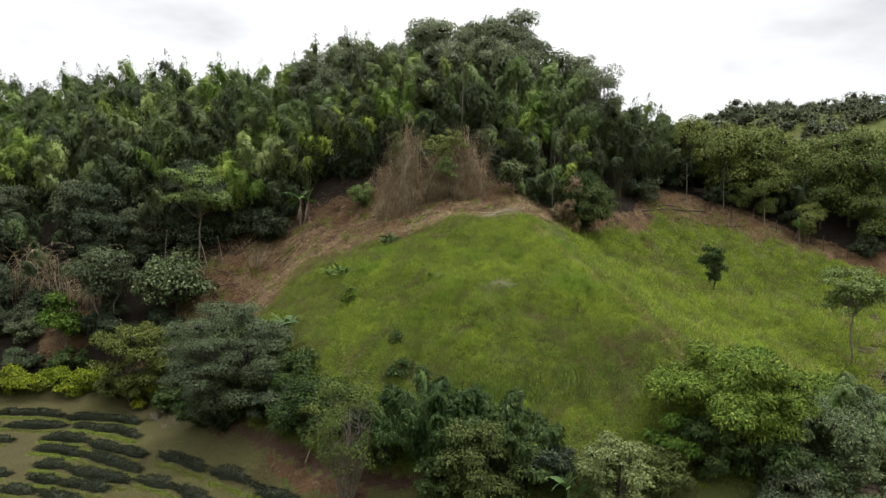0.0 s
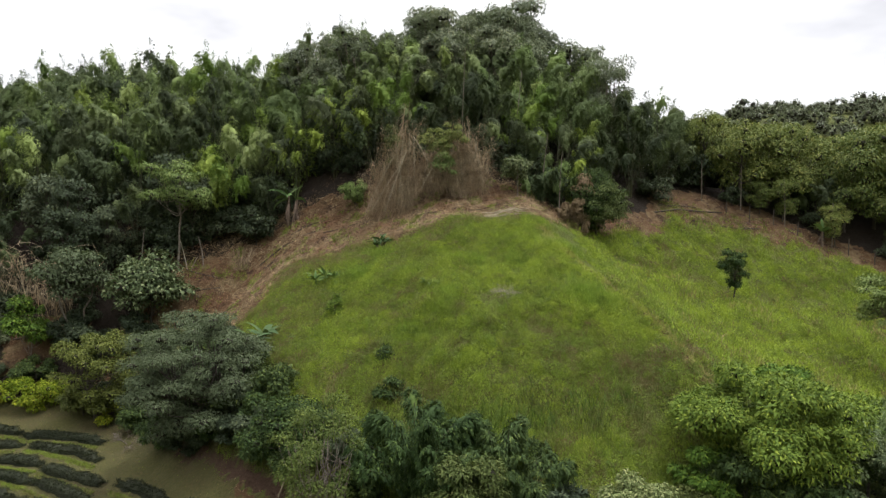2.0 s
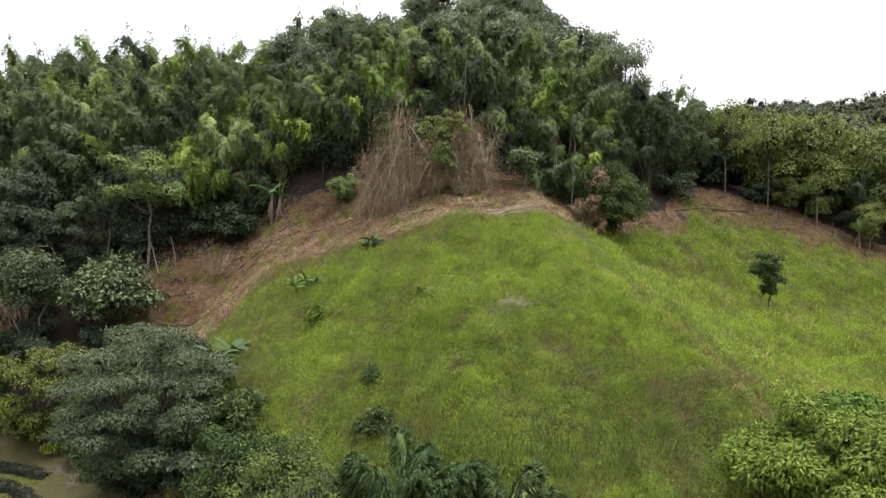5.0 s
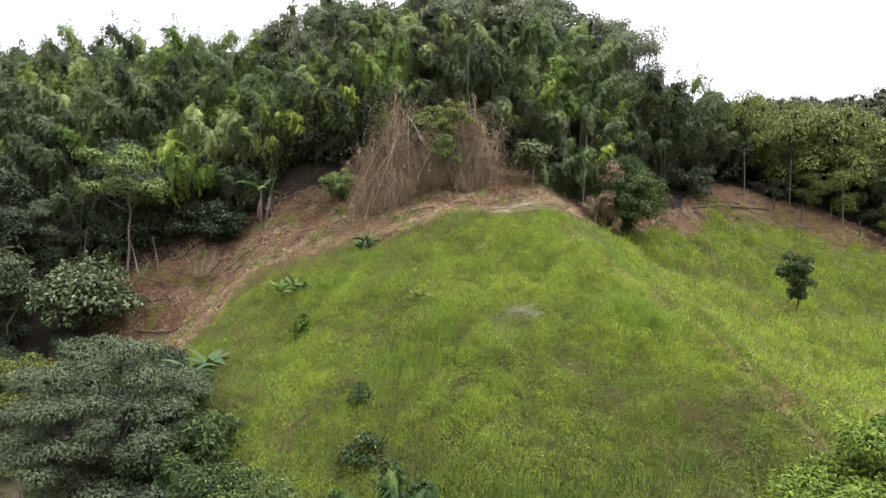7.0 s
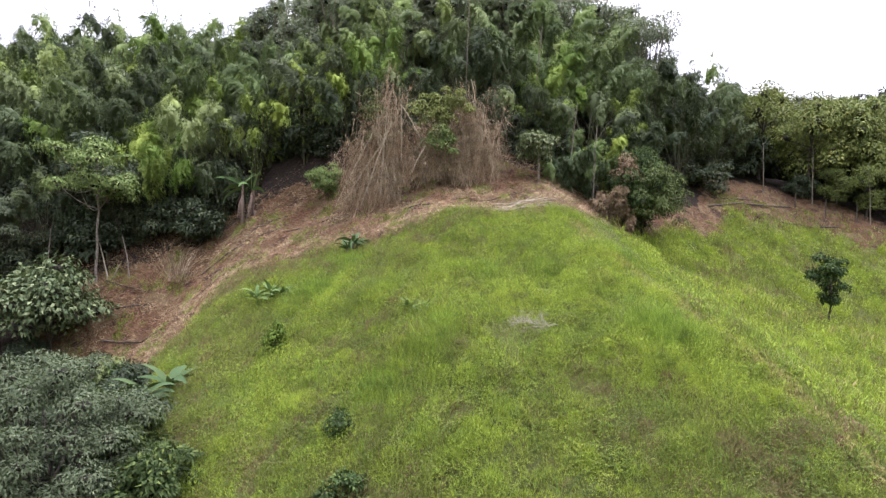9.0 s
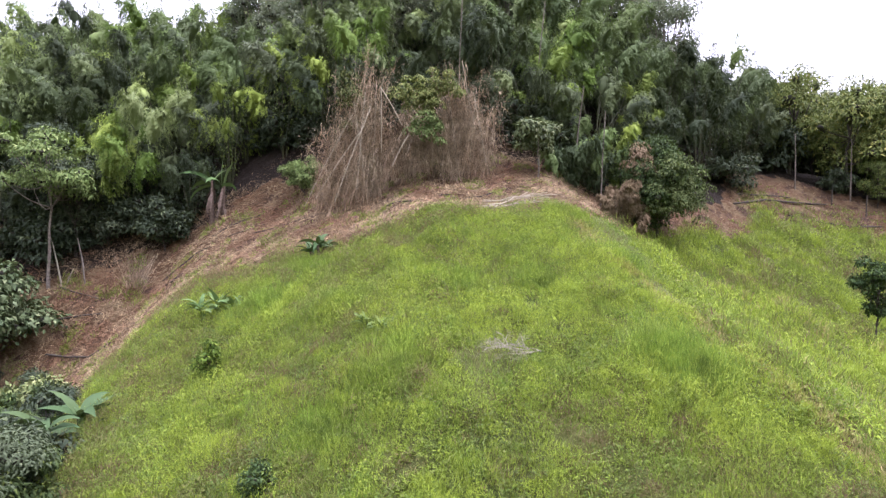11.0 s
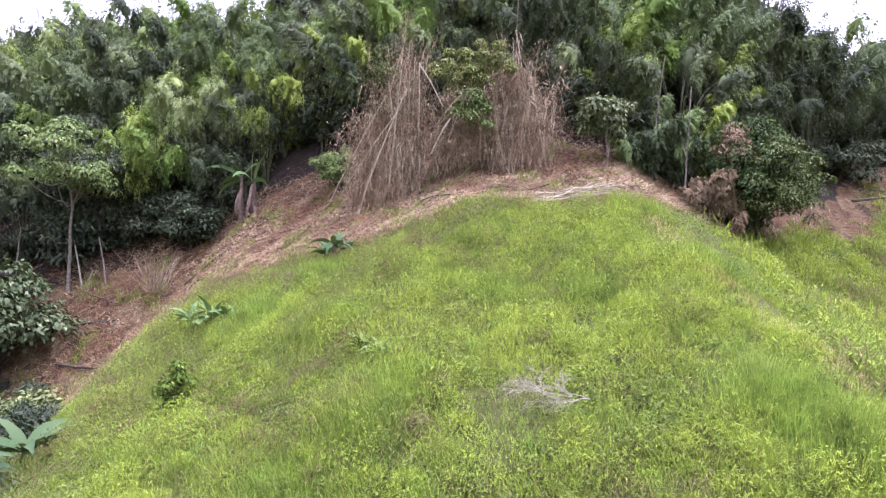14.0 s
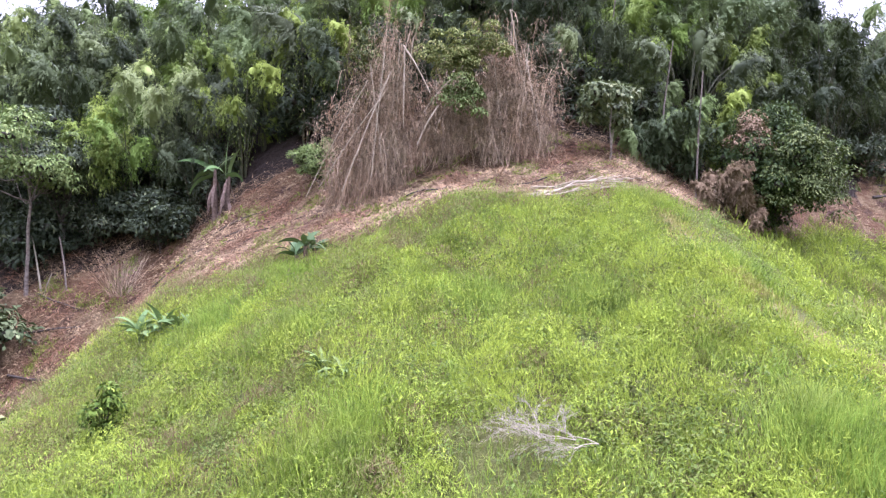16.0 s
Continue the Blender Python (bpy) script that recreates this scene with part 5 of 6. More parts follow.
for n in range(7):
    fence_post(28.5 + 2.0 * n, 69.4 - 0.75 * n, 1.3 + 0.15 * (n % 3))

# ------------------------------------------------------------ litter on the cleared ground
def litter():
    rng = np.random.RandomState(371)
    n = 240000
    x, y = rng.uniform(-36, 42, n), rng.uniform(30, 72, n)
    lit, woods, lawn, road = cover_of(x, y)
    x[:90000], y[:90000] = rng.uniform(-26, 10, 90000), rng.uniform(49, 62, 90000)
    lit, woods, lawn, road = cover_of(x, y)
    keep = (lit > 0.5) & (y < forest_edge(x) + 1.5) & (rng.uniform(0, 1, n) < np.where(y < 46, 0.25, 1.0))
    x, y = x[keep], y[keep]
    n = len(x)
    a = rng.normal(size=n) * 1.0 + 0.3
    b = Build()
    at = np.stack([x, y, height(x, y) + rng.uniform(0.0, 0.24, n)], -1)
    way = np.stack([np.cos(a), np.sin(a), rng.normal(size=n) * 0.3 + 0.35 * np.sin(a)], -1)
    slivers(b, at, way, np.array([0, -0.3, 1.0]) + rng.normal(size=(n, 3)) * 0.35, 0.10 + 0.45 * rng.uniform(0, 1, n) ** 2.5, rng.uniform(0.012, 0.045, n), 0.036)
    m = 5200
    x, y = rng.uniform(-34, 12, m), rng.uniform(49, 62, m)
    ok = (cover_of(x, y)[0] > 0.5) & (ripple(x, y, 2.2, 43) > -0.1)
    x, y, m = x[ok], y[ok], int(ok.sum())
    a = np.where(x < -7, 0.75, 0.1) + rng.normal(size=m) * 0.55
    s = rng.uniform(0.25, 1.3, m)
    z0, z1 = height(x, y), height(x + s * np.cos(a), y + s * np.sin(a))
    way = np.stack([s * np.cos(a), s * np.sin(a), z1 - z0], -1)
    slivers(b, np.stack([x, y, z0 + rng.uniform(0.06, 0.2, m)], -1), way, np.array([0, -0.6, 1.0]) + rng.normal(size=(m, 3)) * 0.3, np.linalg.norm(way, axis=1), rng.uniform(0.015, 0.04, m), 0.0)
    k = np.repeat(rng.permutation(m)[:420], 46)
    m = len(k)
    d = sphere_points(rng, m) * (1, 1, 0.6)
    at = np.stack([x[k], y[k], z0[k] + 0.12], -1) + d * rng.uniform(0.05, 0.38, (m, 1))
    slivers(b, at, d + rng.normal(size=(m, 3)) * 0.5 + (0, 0, 0.25), rng.normal(size=(m, 3)), rng.uniform(0.12, 0.4, m), rng.uniform(0.01, 0.03, m), 0.1)
    tagged(new("dry_litter", b.mesh("dry_litter", STRAW)), "dry cut stalks and leaves strewn over cleared soil", "litter", kind="stuff")


litter()


# ------------------------------------------------------------ grass
# two ends of each hedge, x and y
HEDGES = ((-41.0, 45.6, -31.0, 44.8), (-30.7, 44.7, -25.7, 44.1), (-25.5, 43.9, -19.7, 42.1), (-40.0, 42.2, -28.9, 41.9), (-28.3, 41.8, -24.4, 41.9), (-23.9, 42.1, -18.2, 39.0), (-27.7, 38.8, -25.8, 38.8),
          (-24.5, 39.7, -21.0, 38.4), (-20.8, 38.2, -16.5, 35.7), (-23.6, 37.4, -20.2, 36.4), (-20.1, 36.2, -15.7, 33.8), (-21.9, 34.8, -19.9, 34.3), (-19.8, 34.2, -15.6, 32.3), (-21.1, 32.8, -19.2, 32.5),
          (-19.1, 32.4, -16.1, 31.1), (-24.4, 33.3, -22.2, 33.2), (-21.5, 31.5, -19.5, 31.0), (-19.3, 30.9, -16.6, 29.9), (-15.7, 35.8, -12.3, 33.9), (-12.0, 33.6, -9.7, 32.0), (-9.5, 31.9, -8.7, 31.4),
          (-8.9, 31.3, -6.7, 30.0), (-15.4, 32.8, -13.3, 32.0), (-13.2, 31.9, -10.8, 30.5))


def blades(b, x, y, tall, wide, lean, rng, base=0.0):
    """Bent, tapering blades."""
    n = len(x)
    z = height(x, y) + base
    a, l = rng.uniform(0, 6.283, n), rng.uniform(0, 6.283, n)
    side = np.stack([np.cos(a), np.sin(a), np.zeros(n)], -1) * (wide / 2)[:, None]
    out = np.stack([np.cos(l), np.sin(l), np.zeros(n)], -1) * (tall * lean)[:, None]
    p = np.stack([x, y, z], -1)
    up = np.array([0, 0, 1.0]) * tall[:, None]
    mid, tip = p + up * 0.6 + out * 0.35, p + up * (1 - 0.45 * lean[:, None]) + out
    v = np.stack([p - side, p + side, mid - side * 0.8, mid + side * 0.8, tip], 1)
    i = 5 * np.arange(n)
    b.add(v, np.stack([i, i + 1, i + 3, i + 2], -1), np.stack([i + 2, i + 3, i + 4], -1))


def is_grass(x, y):
    lit, woods, lawn, road = cover_of(x, y)
    return (lit + woods + lawn + road < 0.5) & (y < forest_edge(x) - 0.5)


def spikes(b, x, y, tall, wide, lean, rng):
    """Short fine blades, one triangle each."""
    n = len(x)
    p = np.stack([x, y, height(x, y) - 0.02], -1)
    a, l = rng.uniform(0, 6.283, n), rng.uniform(0, 6.283, n)
    side = np.stack([np.cos(a), np.sin(a), np.zeros(n)], -1) * (wide / 2)[:, None]
    tip = p + np.stack([np.cos(l) * lean, np.sin(l) * lean, 1 - 0.4 * lean], -1) * tall[:, None]
    b.add(np.stack([p - side, p + side, tip], 1), None, np.arange(3 * n).reshape(n, 3))


def lushness(x, y):
    """How fresh the grass is: lime along the crest, duller on the left flank, dry under the brow and low on the right."""
    rim = crest(y) - x
    g = 0.60 + 0.14 * ripple(x, y, 6.5, 51) + 0.12 * ripple(x, y, 2.4, 52) + 0.20 * ripple(0.6 * x, y, 1.25, 57)
    g = g + 0.24 * np.exp(-((rim - 1.6) / 2.4) ** 2) * (y > 36) + 0.12 * np.exp(-(((x - 6.0) / 4.0) ** 2 + ((y - 40.0) / 3.0) ** 2))
    g = g - 0.30 * np.clip((y - 46.8 - 0.1 * np.abs(x)) / 3.0, 0, 1) * (x < 9) - 0.20 * np.exp(-((rim + 0.2) / 0.6) ** 2)
    g = g - 0.16 * np.clip((-4.5 - x) / 6.0, 0, 1) - 0.16 * np.exp(-(((x - 9.5) / 3.6) ** 2 + ((y - 34.5) / 3.2) ** 2))
    return np.where(rim < -1.0, 0.72 + 0.14 * ripple(x, y, 5.0, 53) + 0.16 * ripple(0.7 * x, y, 1.8, 58), g)


def mounds(b, rng, n, x0, x1, y0, y1, per, size, leaf, field=False, lift=0.0):
    """Low cushions of grass and weeds, each a dome of small drooping leaves with a tone of its own, with darker gaps between."""
    x, y = rng.uniform(x0, x1, n), rng.uniform(y0, y1, n)
    ok = is_grass(x, y) & ((x > crest(y) - 0.4) == field) & (np.hypot(x - 3.3, y - 39.0) > 1.1)
    x, y = x[ok], y[ok]
    m = len(x)
    r = size * (0.35 + 0.65 * rng.uniform(0, 1, m) ** 1.6) * (1 + 0.25 * ripple(x, y, 4.0, 54) + 0.28 * ripple(0.6 * x, y, 1.25, 57))
    tall = r * rng.uniform(0.7, 1.8, m)
    tone = np.clip(lushness(x, y) + lift + rng.normal(size=m) * 0.26, 0.02, 0.99)
    turf = rng.uniform(0, 1, m) < 0.45
    k = np.repeat(np.arange(m), per)
    n = len(k)
    d = sphere_points(rng, n)
    d[:, 2] = np.abs(d[:, 2])
    base = np.stack([x, y, height(x, y) - 0.04], -1)
    at = base[k] + d * np.stack([1.3 * r[k], 0.85 * r[k], tall[k]], -1) * (1 - 0.35 * rng.uniform(0, 1, n) ** 2)[:, None]
    at[:, 2] += height(at[:, 0], at[:, 1]) - height(x[k], y[k])
    blade = turf[k][:, None]
    way = np.where(blade, d * (0.6, 0.6, 0.3) + (0, 0, 1.0), d * (0.8, 0.8, 0.25) - (0, 0, 0.25)) + rng.normal(size=(n, 3)) * 0.4
    long = leaf * rng.uniform(0.6, 1.5, n) * np.where(turf[k], 2.1, 1.2)
    slivers(b, at, way, d + (0, 0, 0.5) + rng.normal(size=(n, 3)) * 0.2, long, leaf * 0.30 * rng.uniform(0.6, 1.3, n) * np.where(turf[k], 0.65, 1.0), 0.2)
    b.age.append(np.repeat(np.clip(tone[k] + rng.normal(size=n) * 0.06, 0, 1), 3))


def sparse(b, rng, x, y, tall, wide, lean, tone):
    spikes(b, x, y, tall, wide, lean, rng)
    b.age.append(np.repeat(np.clip(tone, 0, 1), 3))


def grass():
    rng = np.random.RandomState(401)
    b = Build()
    mounds(b, rng, 8500, -19, 16, 28.5, 55, 130, 0.50, 0.070)
    mounds(b, rng, 9000, -16, 16, 30, 51, 34, 0.24, 0.074)
    mounds(b, rng, 1300, -16, 16, 29, 51, 400, 0.80, 0.070, False, 0.12)
    mounds(b, rng, 7500, 10, 46, 34, 70, 60, 0.66, 0.15, True)
    n = 90000
    x, y = rng.uniform(-19, 16, n), rng.uniform(28.5, 55, n)
    ok = is_grass(x, y)
    x, y, n = x[ok], y[ok], int(ok.sum())
    sparse(b, rng, x, y, 0.15 * rng.uniform(0.4, 1.4, n), rng.uniform(0.018, 0.035, n), rng.uniform(0.2, 1.2, n), lushness(x, y) - 0.26 + 0.16 * rng.normal(size=n))
    n = 90000
    x, y = rng.uniform(10, 46, n), rng.uniform(34, 70, n)
    ok = is_grass(x, y)
    x, y, n = x[ok], y[ok], int(ok.sum())
    sparse(b, rng, x, y, 0.22 * rng.uniform(0.4, 1.4, n), rng.uniform(0.04, 0.07, n), rng.uniform(0.2, 1.0, n), lushness(x, y) - 0.1 + 0.15 * rng.normal(size=n))
    x, y = rng.uniform(-22, 12, 30000), rng.uniform(50, 60, 30000)
    ok = (cover_of(x, y)[0] > 0.5) & (ripple(x, y, 2.6, 37) + 0.5 * ripple(x, y, 0.9, 38) > 0.42) & (y < forest_edge(x))
    k = np.repeat(np.arange(ok.sum()), 9)
    n = len(k)
    sparse(b, rng, x[ok][k] + rng.normal(size=n) * 0.1, y[ok][k] + rng.normal(size=n) * 0.1, 0.24 * rng.uniform(0.4, 1.2, n), rng.uniform(0.02, 0.045, n), rng.uniform(0.2, 1.1, n), 0.6 + 0.2 * rng.normal(size=n))
    x, y = rng.uniform(11, 45, 9000), rng.uniform(53, 70, 9000)
    ok = (cover_of(x, y)[0] > 0.5) & (y < forest_edge(x) - 0.3) & (ripple(x, y, 3.0, 55) + 0.35 * (forest_edge(x) - y) - 0.5 + 0.4 * rng.normal(size=9000) > 0.2)
    k = np.repeat(np.arange(ok.sum()), 12)
    n = len(k)
    sparse(b, rng, x[ok][k] + rng.normal(size=n) * 0.16, y[ok][k] + rng.normal(size=n) * 0.16, 0.30 * rng.uniform(0.4, 1.3, n), rng.uniform(0.03, 0.07, n), rng.uniform(0.2, 1.1, n), 0.45 + 0.22 * rng.normal(size=n))
    for k, (x0, y0, x1, y1) in enumerate(HEDGES):
        n = int(420 * (x1 - x0))
        u = rng.uniform(0, 1, n)
        x, y = x0 + (x1 - x0) * u, y0 + (y1 - y0) * u - 0.62 - np.abs(rng.normal(size=n)) * 0.22
        sparse(b, rng, x, y, 0.16 * rng.uniform(0.4, 1.4, n), rng.uniform(0.02, 0.045, n), rng.uniform(0.2, 1.1, n), 0.50 + 0.16 * rng.normal(size=n) + 0.1 * math.sin(3 * k))
    x, y = rng.uniform(-40, 0, 60000), rng.uniform(26, 49, 60000)
    ok = (cover_of(x, y)[2] > 0.5) & (ripple(x, y, 1.8, 39) + 0.5 * rng.normal(size=60000) > 0.1)
    x, y, n = x[ok], y[ok], ok.sum()
    sparse(b, rng, x, y, 0.09 * rng.uniform(0.4, 1.3, n), rng.uniform(0.03, 0.06, n), rng.uniform(0.2, 1.1, n), 0.35 + 0.2 * rng.normal(size=n))
    tagged(new("grass", b.mesh("grass", GRASS)), "rough yellow-green hill grass", "grass", kind="stuff")


grass()


def reeds():
    rng = np.random.RandomState(402)
    b = Build()
    cx, cy = rng.uniform(-14, 16, 1500), rng.uniform(29.5, 51, 1500)
    ok = is_grass(cx, cy) & (ripple(cx, cy, 7.0, 33) + 0.4 * rng.normal(size=1500) > 0.0)
    for x, y in zip(cx[ok], cy[ok]):
        n = rng.randint(40, 100)
        r = rng.uniform(0.12, 0.36)
        px, py = x + rng.normal(size=n) * r, y + rng.normal(size=n) * r
        blades(b, px, py, rng.uniform(0.25, 0.65) * rng.uniform(0.6, 1.15, n), rng.uniform(0.008, 0.017, n), rng.uniform(0.3, 1.1, n), rng)
    for x, y, tall in ((0.1, 39.4, 0.9), (8.0, 39.8, 0.9), (8.8, 39.0, 0.8), (-4.4, 48.4, 0.7), (6.6, 49.6, 0.6), (2.2, 44.0, 0.6), (8.4, 46.0, 0.6), (-5.6, 45.8, 0.7), (4.6, 43.6, 0.5), (-2.6, 43.6, 0.6), (12.2, 42.6, 0.6), (-1.4, 38.2, 0.7)):
        n = 1700
        px, py = x + rng.normal(size=n) * 0.55, y + rng.normal(size=n) * 0.4
        blades(b, px, py, tall * rng.uniform(0.6, 1.25, n), rng.uniform(0.009, 0.017, n), rng.uniform(0.2, 0.8, n), rng)
    tagged(new("tall_grass", b.mesh("tall_grass", REED)), "tall bright-green grass tufts on the slope", "grass", kind="stuff")


reeds()


def weeds():
    rng = np.random.RandomState(403)
    b = Build()
    n = 16000
    x, y = rng.uniform(-18, 16, n), rng.uniform(29, 54, n)
    ok = is_grass(x, y) & (ripple(x, y, 4.0, 34) + 0.4 * rng.normal(size=n) > -0.1)
    x, y = x[ok], y[ok]
    k = np.repeat(np.arange(len(x)), 9)
    n = len(k)
    d = sphere_points(rng, n)
    at = np.stack([x[k], y[k], height(x[k], y[k]) + rng.uniform(0.1, 0.42, n)], -1) + d * (0.14, 0.14, 0.05)
    leaves(b, at, d * (1, 1, 0.2), d * 0.4 + (0, 0, 1), rng.uniform(0.05, 0.11, n), rng.uniform(0.02, 0.045, n), 0.2)
    n = 3400
    x, y = rng.uniform(-14, 15, n), rng.uniform(29, 51, n)
    ok = is_grass(x, y) & (ripple(x, y, 5.0, 44) + 0.5 * rng.normal(size=n) > 0.1)
    x, y = x[ok], y[ok]
    r = rng.uniform(0.14, 0.36, len(x))
    k = np.repeat(np.arange(len(x)), 30)
    n = len(k)
    d = sphere_points(rng, n)
    d[:, 2] = np.abs(d[:, 2])
    at = np.stack([x[k], y[k], height(x[k], y[k]) + 0.08], -1) + d * (r[k] * rng.uniform(0.7, 1.05, n))[:, None] * (1.0, 1.0, 1.25)
    leaves(b, at, d * (1, 1, 0.4) + rng.normal(size=(n, 3)) * 0.4, d * 0.6 + (0, 0, 0.7), rng.uniform(0.06, 0.14, n), rng.uniform(0.025, 0.05, n), 0.25)
    tagged(new("weeds", b.mesh("weeds", WEED)), "low broad-leaved weeds between the grass", "weeds", kind="stuff")


weeds()


def maize():
    rng = np.random.RandomState(404)
    b = Build()
    n = 420
    x, y = rng.uniform(14, 36, n), rng.uniform(38, 58, n)
    ok = is_grass(x, y) & (ripple(x, y, 8.0, 35) > 0.15) & (x > crest(y) + 2.5)
    for px, py in zip(x[ok], y[ok]):
        m = 14
        blades(b, px + rng.normal(size=m) * 0.12, py + rng.normal(size=m) * 0.12, rng.uniform(0.6, 1.0, m), rng.uniform(0.04, 0.09, m), rng.uniform(0.2, 0.9, m), rng)
    y = rng.uniform(33, 49.5, 7000)
    x = trail(y) + rng.normal(size=7000) * 0.3
    blades(b, x, y, rng.uniform(0.10, 0.30, 7000), rng.uniform(0.02, 0.05, 7000), rng.uniform(0.2, 1.0, 7000), rng)
    tagged(new("dry_grass", b.mesh("dry_grass", MAIZE)), "scattered yellowing stalks and dry grass along the field", "grass", kind="stuff")


maize()


def foot_growth():
    rng = np.random.RandomState(405)
    b = Build()
    n = 1300
    x, y = rng.uniform(-9, 26, n), rng.uniform(24, 33.5, n)
    ok = (np.abs(y - road_at(x)) > 1.8) & (y > road_at(x) + 1.0) & ((rng.uniform(0, 1, n) < 0.35) | (x > 4) & (y < 30))
    for px, py in zip(x[ok], y[ok]):
        m = 60
        blades(b, px + rng.normal(size=m) * 0.35, py + rng.normal(size=m) * 0.35, rng.uniform(0.5, 1.1, m), rng.uniform(0.02, 0.045, m), rng.uniform(0.2, 0.9, m), rng)
    tagged(new("cane_grass", b.mesh("cane_grass", CANE)), "tall cane grass along the foot of the hill", "grass", kind="stuff")


foot_growth()

# ------------------------------------------------------------ tea terraces
def tea_hedge(seed, line, x0, x1):
    """A clipped tea hedge: a rounded body roughened all over with small leaves."""
    rng = np.random.RandomState(seed)
    root = thing("tea_hedge", "dark clipped tea hedge along a grassy terrace", "tea hedge", "tea hedges")
    xs = np.arange(x0, x1, 0.25)
    ys = line(xs)
    zs = height(xs, ys)
    o = np.array([xs[0], ys[0], zs[0]])
    root.matrix_basis = Matrix.Translation(o)
    n, m = len(xs), 9
    a = np.linspace(0, np.pi, m)
    end = np.clip(np.minimum(np.arange(n), n - 1 - np.arange(n)) / 2.0, 0.6, 1)
    w = (0.36 + 0.05 * np.sin(xs * 2.1 + seed) + rng.uniform(-0.05, 0.05, n)) * end
    h = (0.42 + 0.05 * np.sin(xs * 1.7 + 2 * seed) + rng.uniform(-0.04, 0.04, n)) * end
    v = np.stack([np.broadcast_to(xs[:, None], (n, m)), ys[:, None] + np.sign(np.cos(a)) * np.abs(np.cos(a)) ** 0.6 * w[:, None], zs[:, None] - 0.1 + np.sin(a) ** 0.6 * h[:, None]], -1) - o
    v += rng.normal(size=v.shape) * 0.03
    i, j = np.meshgrid(np.arange(n - 1), np.arange(m - 1), indexing="ij")
    b = Build().add(v, np.stack([i * m + j, (i + 1) * m + j, (i + 1) * m + j + 1, i * m + j + 1], -1))
    part("body", b.mesh("body", TEA, True), root)
    b = Build()
    c = int(800 * (x1 - x0))
    u, q = rng.randint(0, n, c), rng.randint(1, m - 1, c)
    at = v[u, q] + rng.normal(size=(c, 3)) * (0.09, 0.04, 0.03)
    d = np.stack([rng.normal(size=c) * 0.6, np.cos(a[q]), np.sin(a[q])], -1)
    leaves(b, at, d + rng.normal(size=(c, 3)) * 0.5, rng.normal(size=(c, 3)) + (0, 0, 0.6), rng.uniform(0.05, 0.10, c), rng.uniform(0.03, 0.055, c), 0.1)
    part("foliage", b.mesh("foliage", TEA), root)


for k, (x0, y0, x1, y1) in enumerate(HEDGES):
    tea_hedge(500 + k, lambda x: y0 + (y1 - y0) * (x - x0) / (x1 - x0) + 0.12 * np.sin(1.1 * x + k), x0, x1)


def garden_hedge(seed, x, y, wide):
    ob = broadleaf("garden_hedge", "bright yellow-green hedge bush above the tea terraces", seed, 1.9, wide, 0.0, 14, 2600, 0.17, HEDGE, BARK_DARK, 0.03, size=0.34, category="hedge", group="garden hedge")
    return stand(ob, x, y, 0)


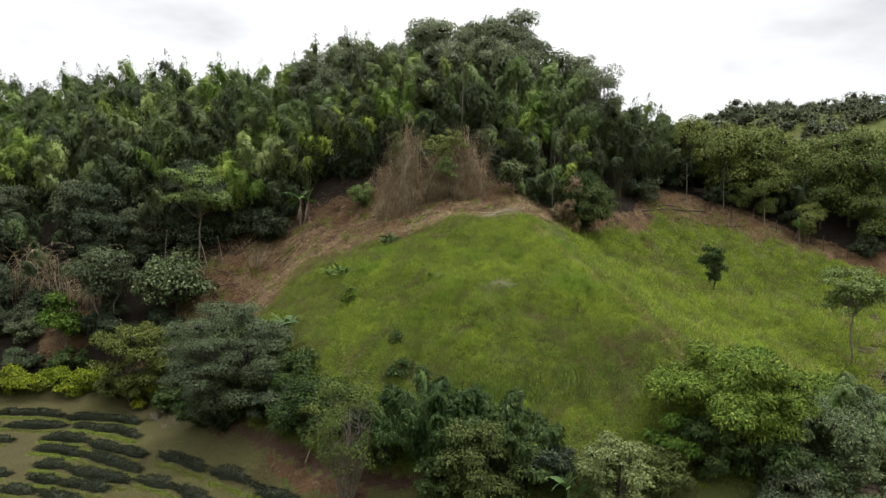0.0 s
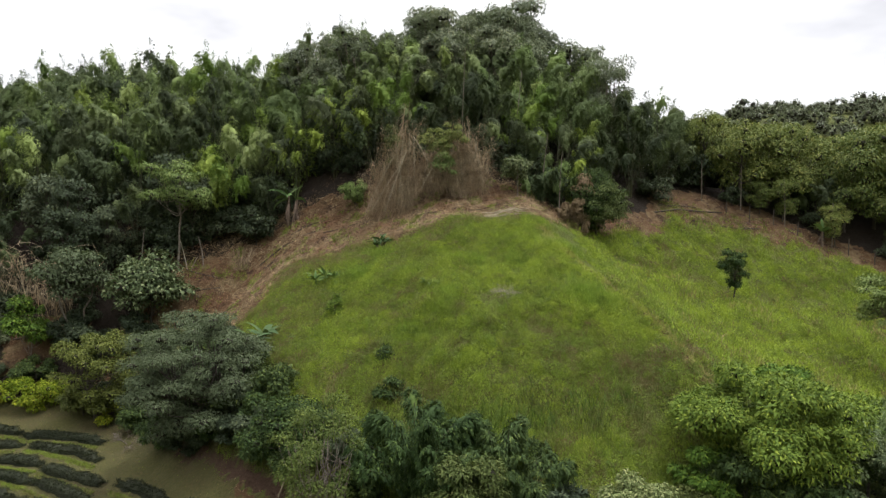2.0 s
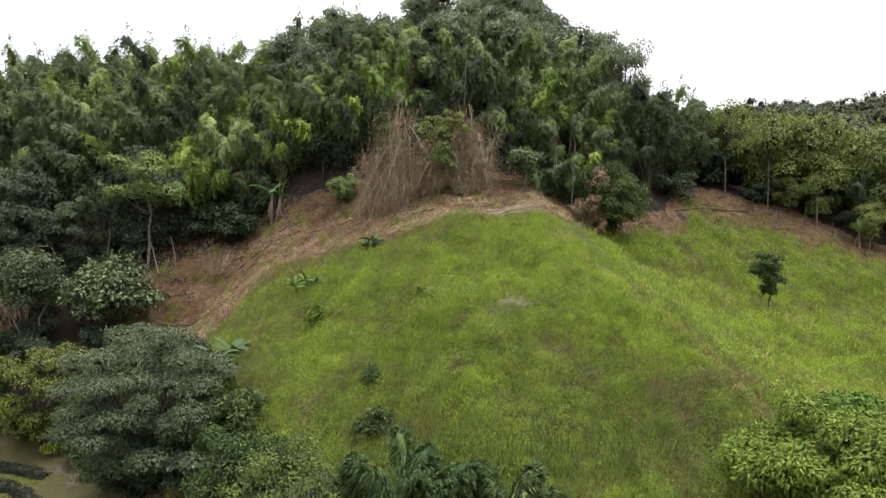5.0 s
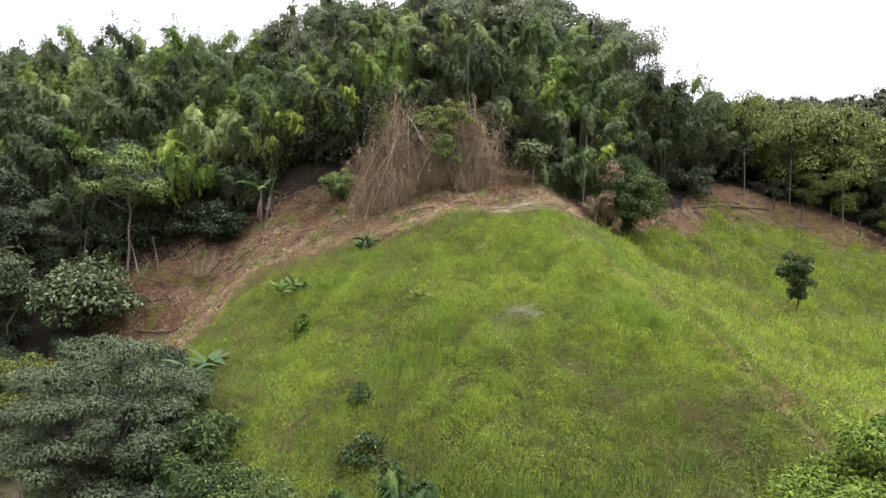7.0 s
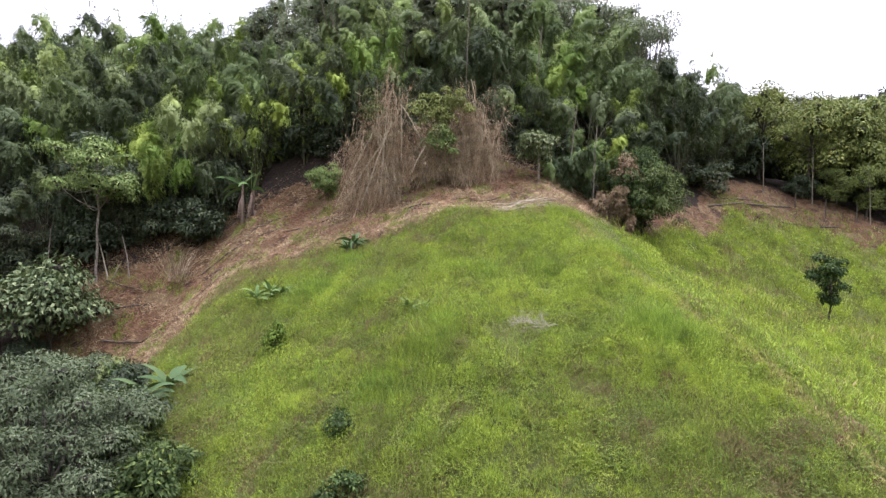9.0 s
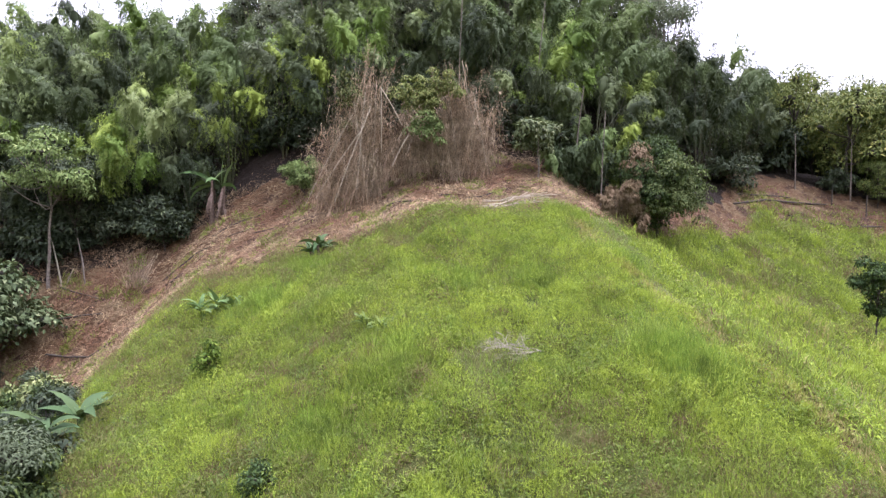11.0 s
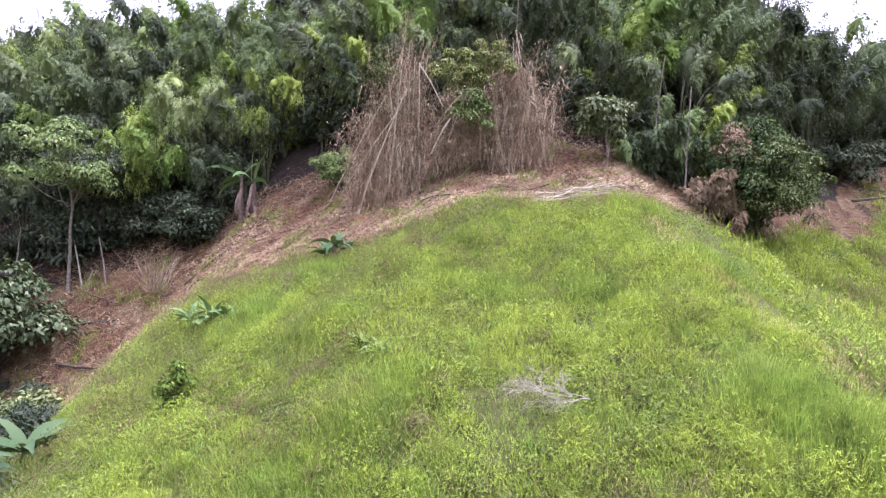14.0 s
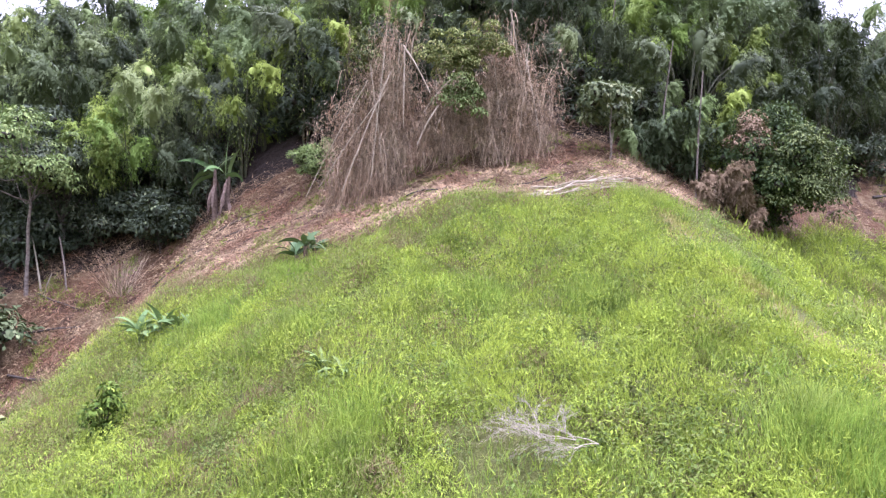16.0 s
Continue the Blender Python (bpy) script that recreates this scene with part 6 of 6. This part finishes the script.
for n in range(10):
    garden_hedge(550 + n, -40.5 + 1.65 * n, 48.6 - 0.08 * n + 0.2 * math.sin(3 * n), 2.9)
garden_hedge(561, -20.9, 45.5, 2.2)
for n, (x, y, tall, wide, mat) in enumerate(((-23.6, 46.8, 2.6, 3.0, OLIVE), (12.0, 28.9, 3.0, 3.0, DEEP), (14.2, 28.6, 3.0, 3.2, DEEP), (10.9, 29.8, 2.6, 2.8, LUSH), (16.4, 28.8, 2.6, 3.0, DEEP), (18.4, 28.4, 2.6, 3.0, SILVER), (3.4, 28.0, 2.6, 2.8, DEEP), (19.4, 33.4, 2.8, 3.4, LUSH), (21.6, 36.8, 2.6, 3.4, LUSH), (0.0, 28.4, 2.6, 2.8, DEEP), (-18.4, 43.6, 2.0, 2.6, DEEP), (-30.6, 53.0, 2.2, 3.0, GREY), (-36.5, 53.6, 2.4, 3.4, WOODS), (-33.0, 50.6, 2.0, 3.0, GREY), (-37.5, 50.8, 2.2, 3.2, WOODS), (-29.0, 50.4, 2.0, 2.8, DEEP), (-26.0, 51.6, 2.6, 3.2, WOODS), (-20.8, 50.6, 3.0, 3.4, DEEP), (-18.0, 50.4, 2.6, 3.2, WOODS), (-22.6, 52.6, 2.2, 3.0, WOODS), (-15.2, 46.6, 2.6, 3.2, DEEP), (-14.6, 38.6, 2.0, 2.6, DEEP), (-12.8, 36.9, 1.8, 2.6, WOODS), (-11.2, 36.5, 1.8, 2.4, DEEP), (-9.4, 35.0, 1.8, 2.4, WOODS), (-7.9, 34.0, 1.7, 2.4, DEEP), (-6.2, 32.9, 1.7, 2.4, DEEP), (-3.2, 31.2, 1.7, 2.2, DEEP), (-22.6, 47.6, 2.0, 2.6, WOODS), (-13.8, 41.6, 2.0, 2.6, WOODS), (-27.8, 52.4, 2.6, 3.4, WOODS), (-34.0, 52.6, 2.4, 3.0, GREY), (-10.2, 36.6, 2.6, 3.2, DEEP),
                                           (-11.6, 39.8, 3.2, 3.4, WOODS), (-8.6, 35.4, 2.2, 2.6, DEEP), (-16.6, 44.6, 3.4, 3.6, WOODS), (-13.4, 42.6, 3.2, 3.4, DEEP), (-19.0, 47.6, 3.2, 3.6, WOODS), (-24.0, 50.6, 3.0, 3.4, WOODS),
                                           (-2.6, 32.2, 2.0, 2.4, LUSH), (4.6, 28.6, 2.4, 3.0, WOODS), (9.8, 28.4, 2.0, 2.6, OLIVE), (15.0, 27.6, 2.4, 3.0, WOODS), (22.5, 31.4, 2.4, 3.2, OLIVE), (24.0, 36.5, 2.6, 3.4, BAMBOO), (17.0, 36.2, 2.2, 3.0, LUSH), (30.5, 41.5, 2.4, 3.2, WOODS), (-13.8, 38.8, 2.4, 3.0, GREY), (-11.4, 37.2, 2.0, 2.8, WOODS), (-14.8, 40.4, 2.2, 2.8, WOODS), (-10.0, 38.6, 2.6, 3.0, DEEP), (-9.8, 36.6, 2.4, 2.8, WOODS), (-8.2, 36.6, 2.2, 2.8, DEEP), (-5.2, 33.4, 2.2, 2.6, DEEP), (-3.6, 32.6, 2.0, 2.6, WOODS), (-1.6, 31.6, 2.0, 2.4, LUSH), (-7.8, 34.4, 2.2, 2.6, WOODS))):
    stand(broadleaf("bank_bush", "leafy bush on the bank", 570 + n, tall, wide, 0.0, 22, 5200, 0.19, mat, BARK_DARK, 0.04, size=0.3, fine=True, category="bush", group="bushes along the bank"), x, y, 50 * n)


# ------------------------------------------------------------ the stepped path at the side of the field
def stepped_path():
    root = thing("stepped_path", "narrow earthen path with timber-edged steps beside the field", "path")
    corners = np.array([(37.3, 56.5), (34.6, 51.6), (31.7, 48.4), (29.2, 42.9), (24.4, 36.4), (21.4, 32.4), (19.6, 29.0)])
    run = np.concatenate([[0], np.cumsum(np.linalg.norm(np.diff(corners, axis=0), axis=1))])
    for k, d in enumerate(np.arange(0, run[-1], 0.55)):
        x, y = np.interp(d, run, corners[:, 0]), np.interp(d, run, corners[:, 1])
        x2, y2 = np.interp(d + 0.3, run, corners[:, 0]), np.interp(d + 0.3, run, corners[:, 1])
        a = math.atan2(y2 - y, x2 - x) if (x2, y2) != (x, y) else 0.0
        c, s = math.cos(a), math.sin(a)
        z = float(height(x, y))
        b = Build()
        box = np.array([(u, v, w) for u in (0, 0.46) for v in (-0.62, 0.62) for w in (-0.3, 0.10)])
        box[:, 1] += 0.03 * math.sin(5 * k)
        v = np.stack([x + box[:, 0] * c - box[:, 1] * s, y + box[:, 0] * s + box[:, 1] * c, z + box[:, 2]], -1)
        b.add(v, [(0, 1, 3, 2), (4, 6, 7, 5), (0, 4, 5, 1), (2, 3, 7, 6), (1, 5, 7, 3)])
        part("step", b.mesh("step", ROCK), root)


stepped_path()


def far_house():
    """A small pale house with a blue-grey sheet roof on the far ridge."""
    root = thing("far_house", "small pale house with blue-grey sheet roof on the far ridge", "house")
    x, y = 208.5, 304.0
    root.matrix_basis = pose(x, y, float(height(x, y)) + 0.0)
    b = Build()
    box = np.array([(u, v, w) for u in (-4, 4) for v in (-3, 3) for w in (-2, 3.2)])
    b.add(box, [(0, 1, 3, 2), (4, 6, 7, 5), (0, 4, 5, 1), (2, 3, 7, 6), (1, 5, 7, 3)])
    part("wall", b.mesh("wall", PLASTER), root)
    b = Build()
    b.add([(-4.8, -3.8, 3.0), (4.8, -3.8, 3.0), (4.8, 0, 5.0), (-4.8, 0, 5.0), (-4.8, 3.8, 3.0), (4.8, 3.8, 3.0), (-4.8, 0, 4.8), (4.8, 0, 4.8)], [(0, 1, 2, 3), (3, 2, 5, 4), (0, 6, 7, 1), (4, 5, 7, 6)])
    part("roof", b.mesh("roof", ROOF), root, "blue-grey metal sheet roof")
    for wx in (-2.2, 0.0, 2.2):
        b = Build()
        b.add([(wx - 0.5, -3.03, 0.9), (wx + 0.5, -3.03, 0.9), (wx + 0.5, -3.03, 2.1), (wx - 0.5, -3.03, 2.1)], [(0, 1, 2, 3)])
        part("window", b.mesh("window", PIPE), root, "dark window pane")


far_house()
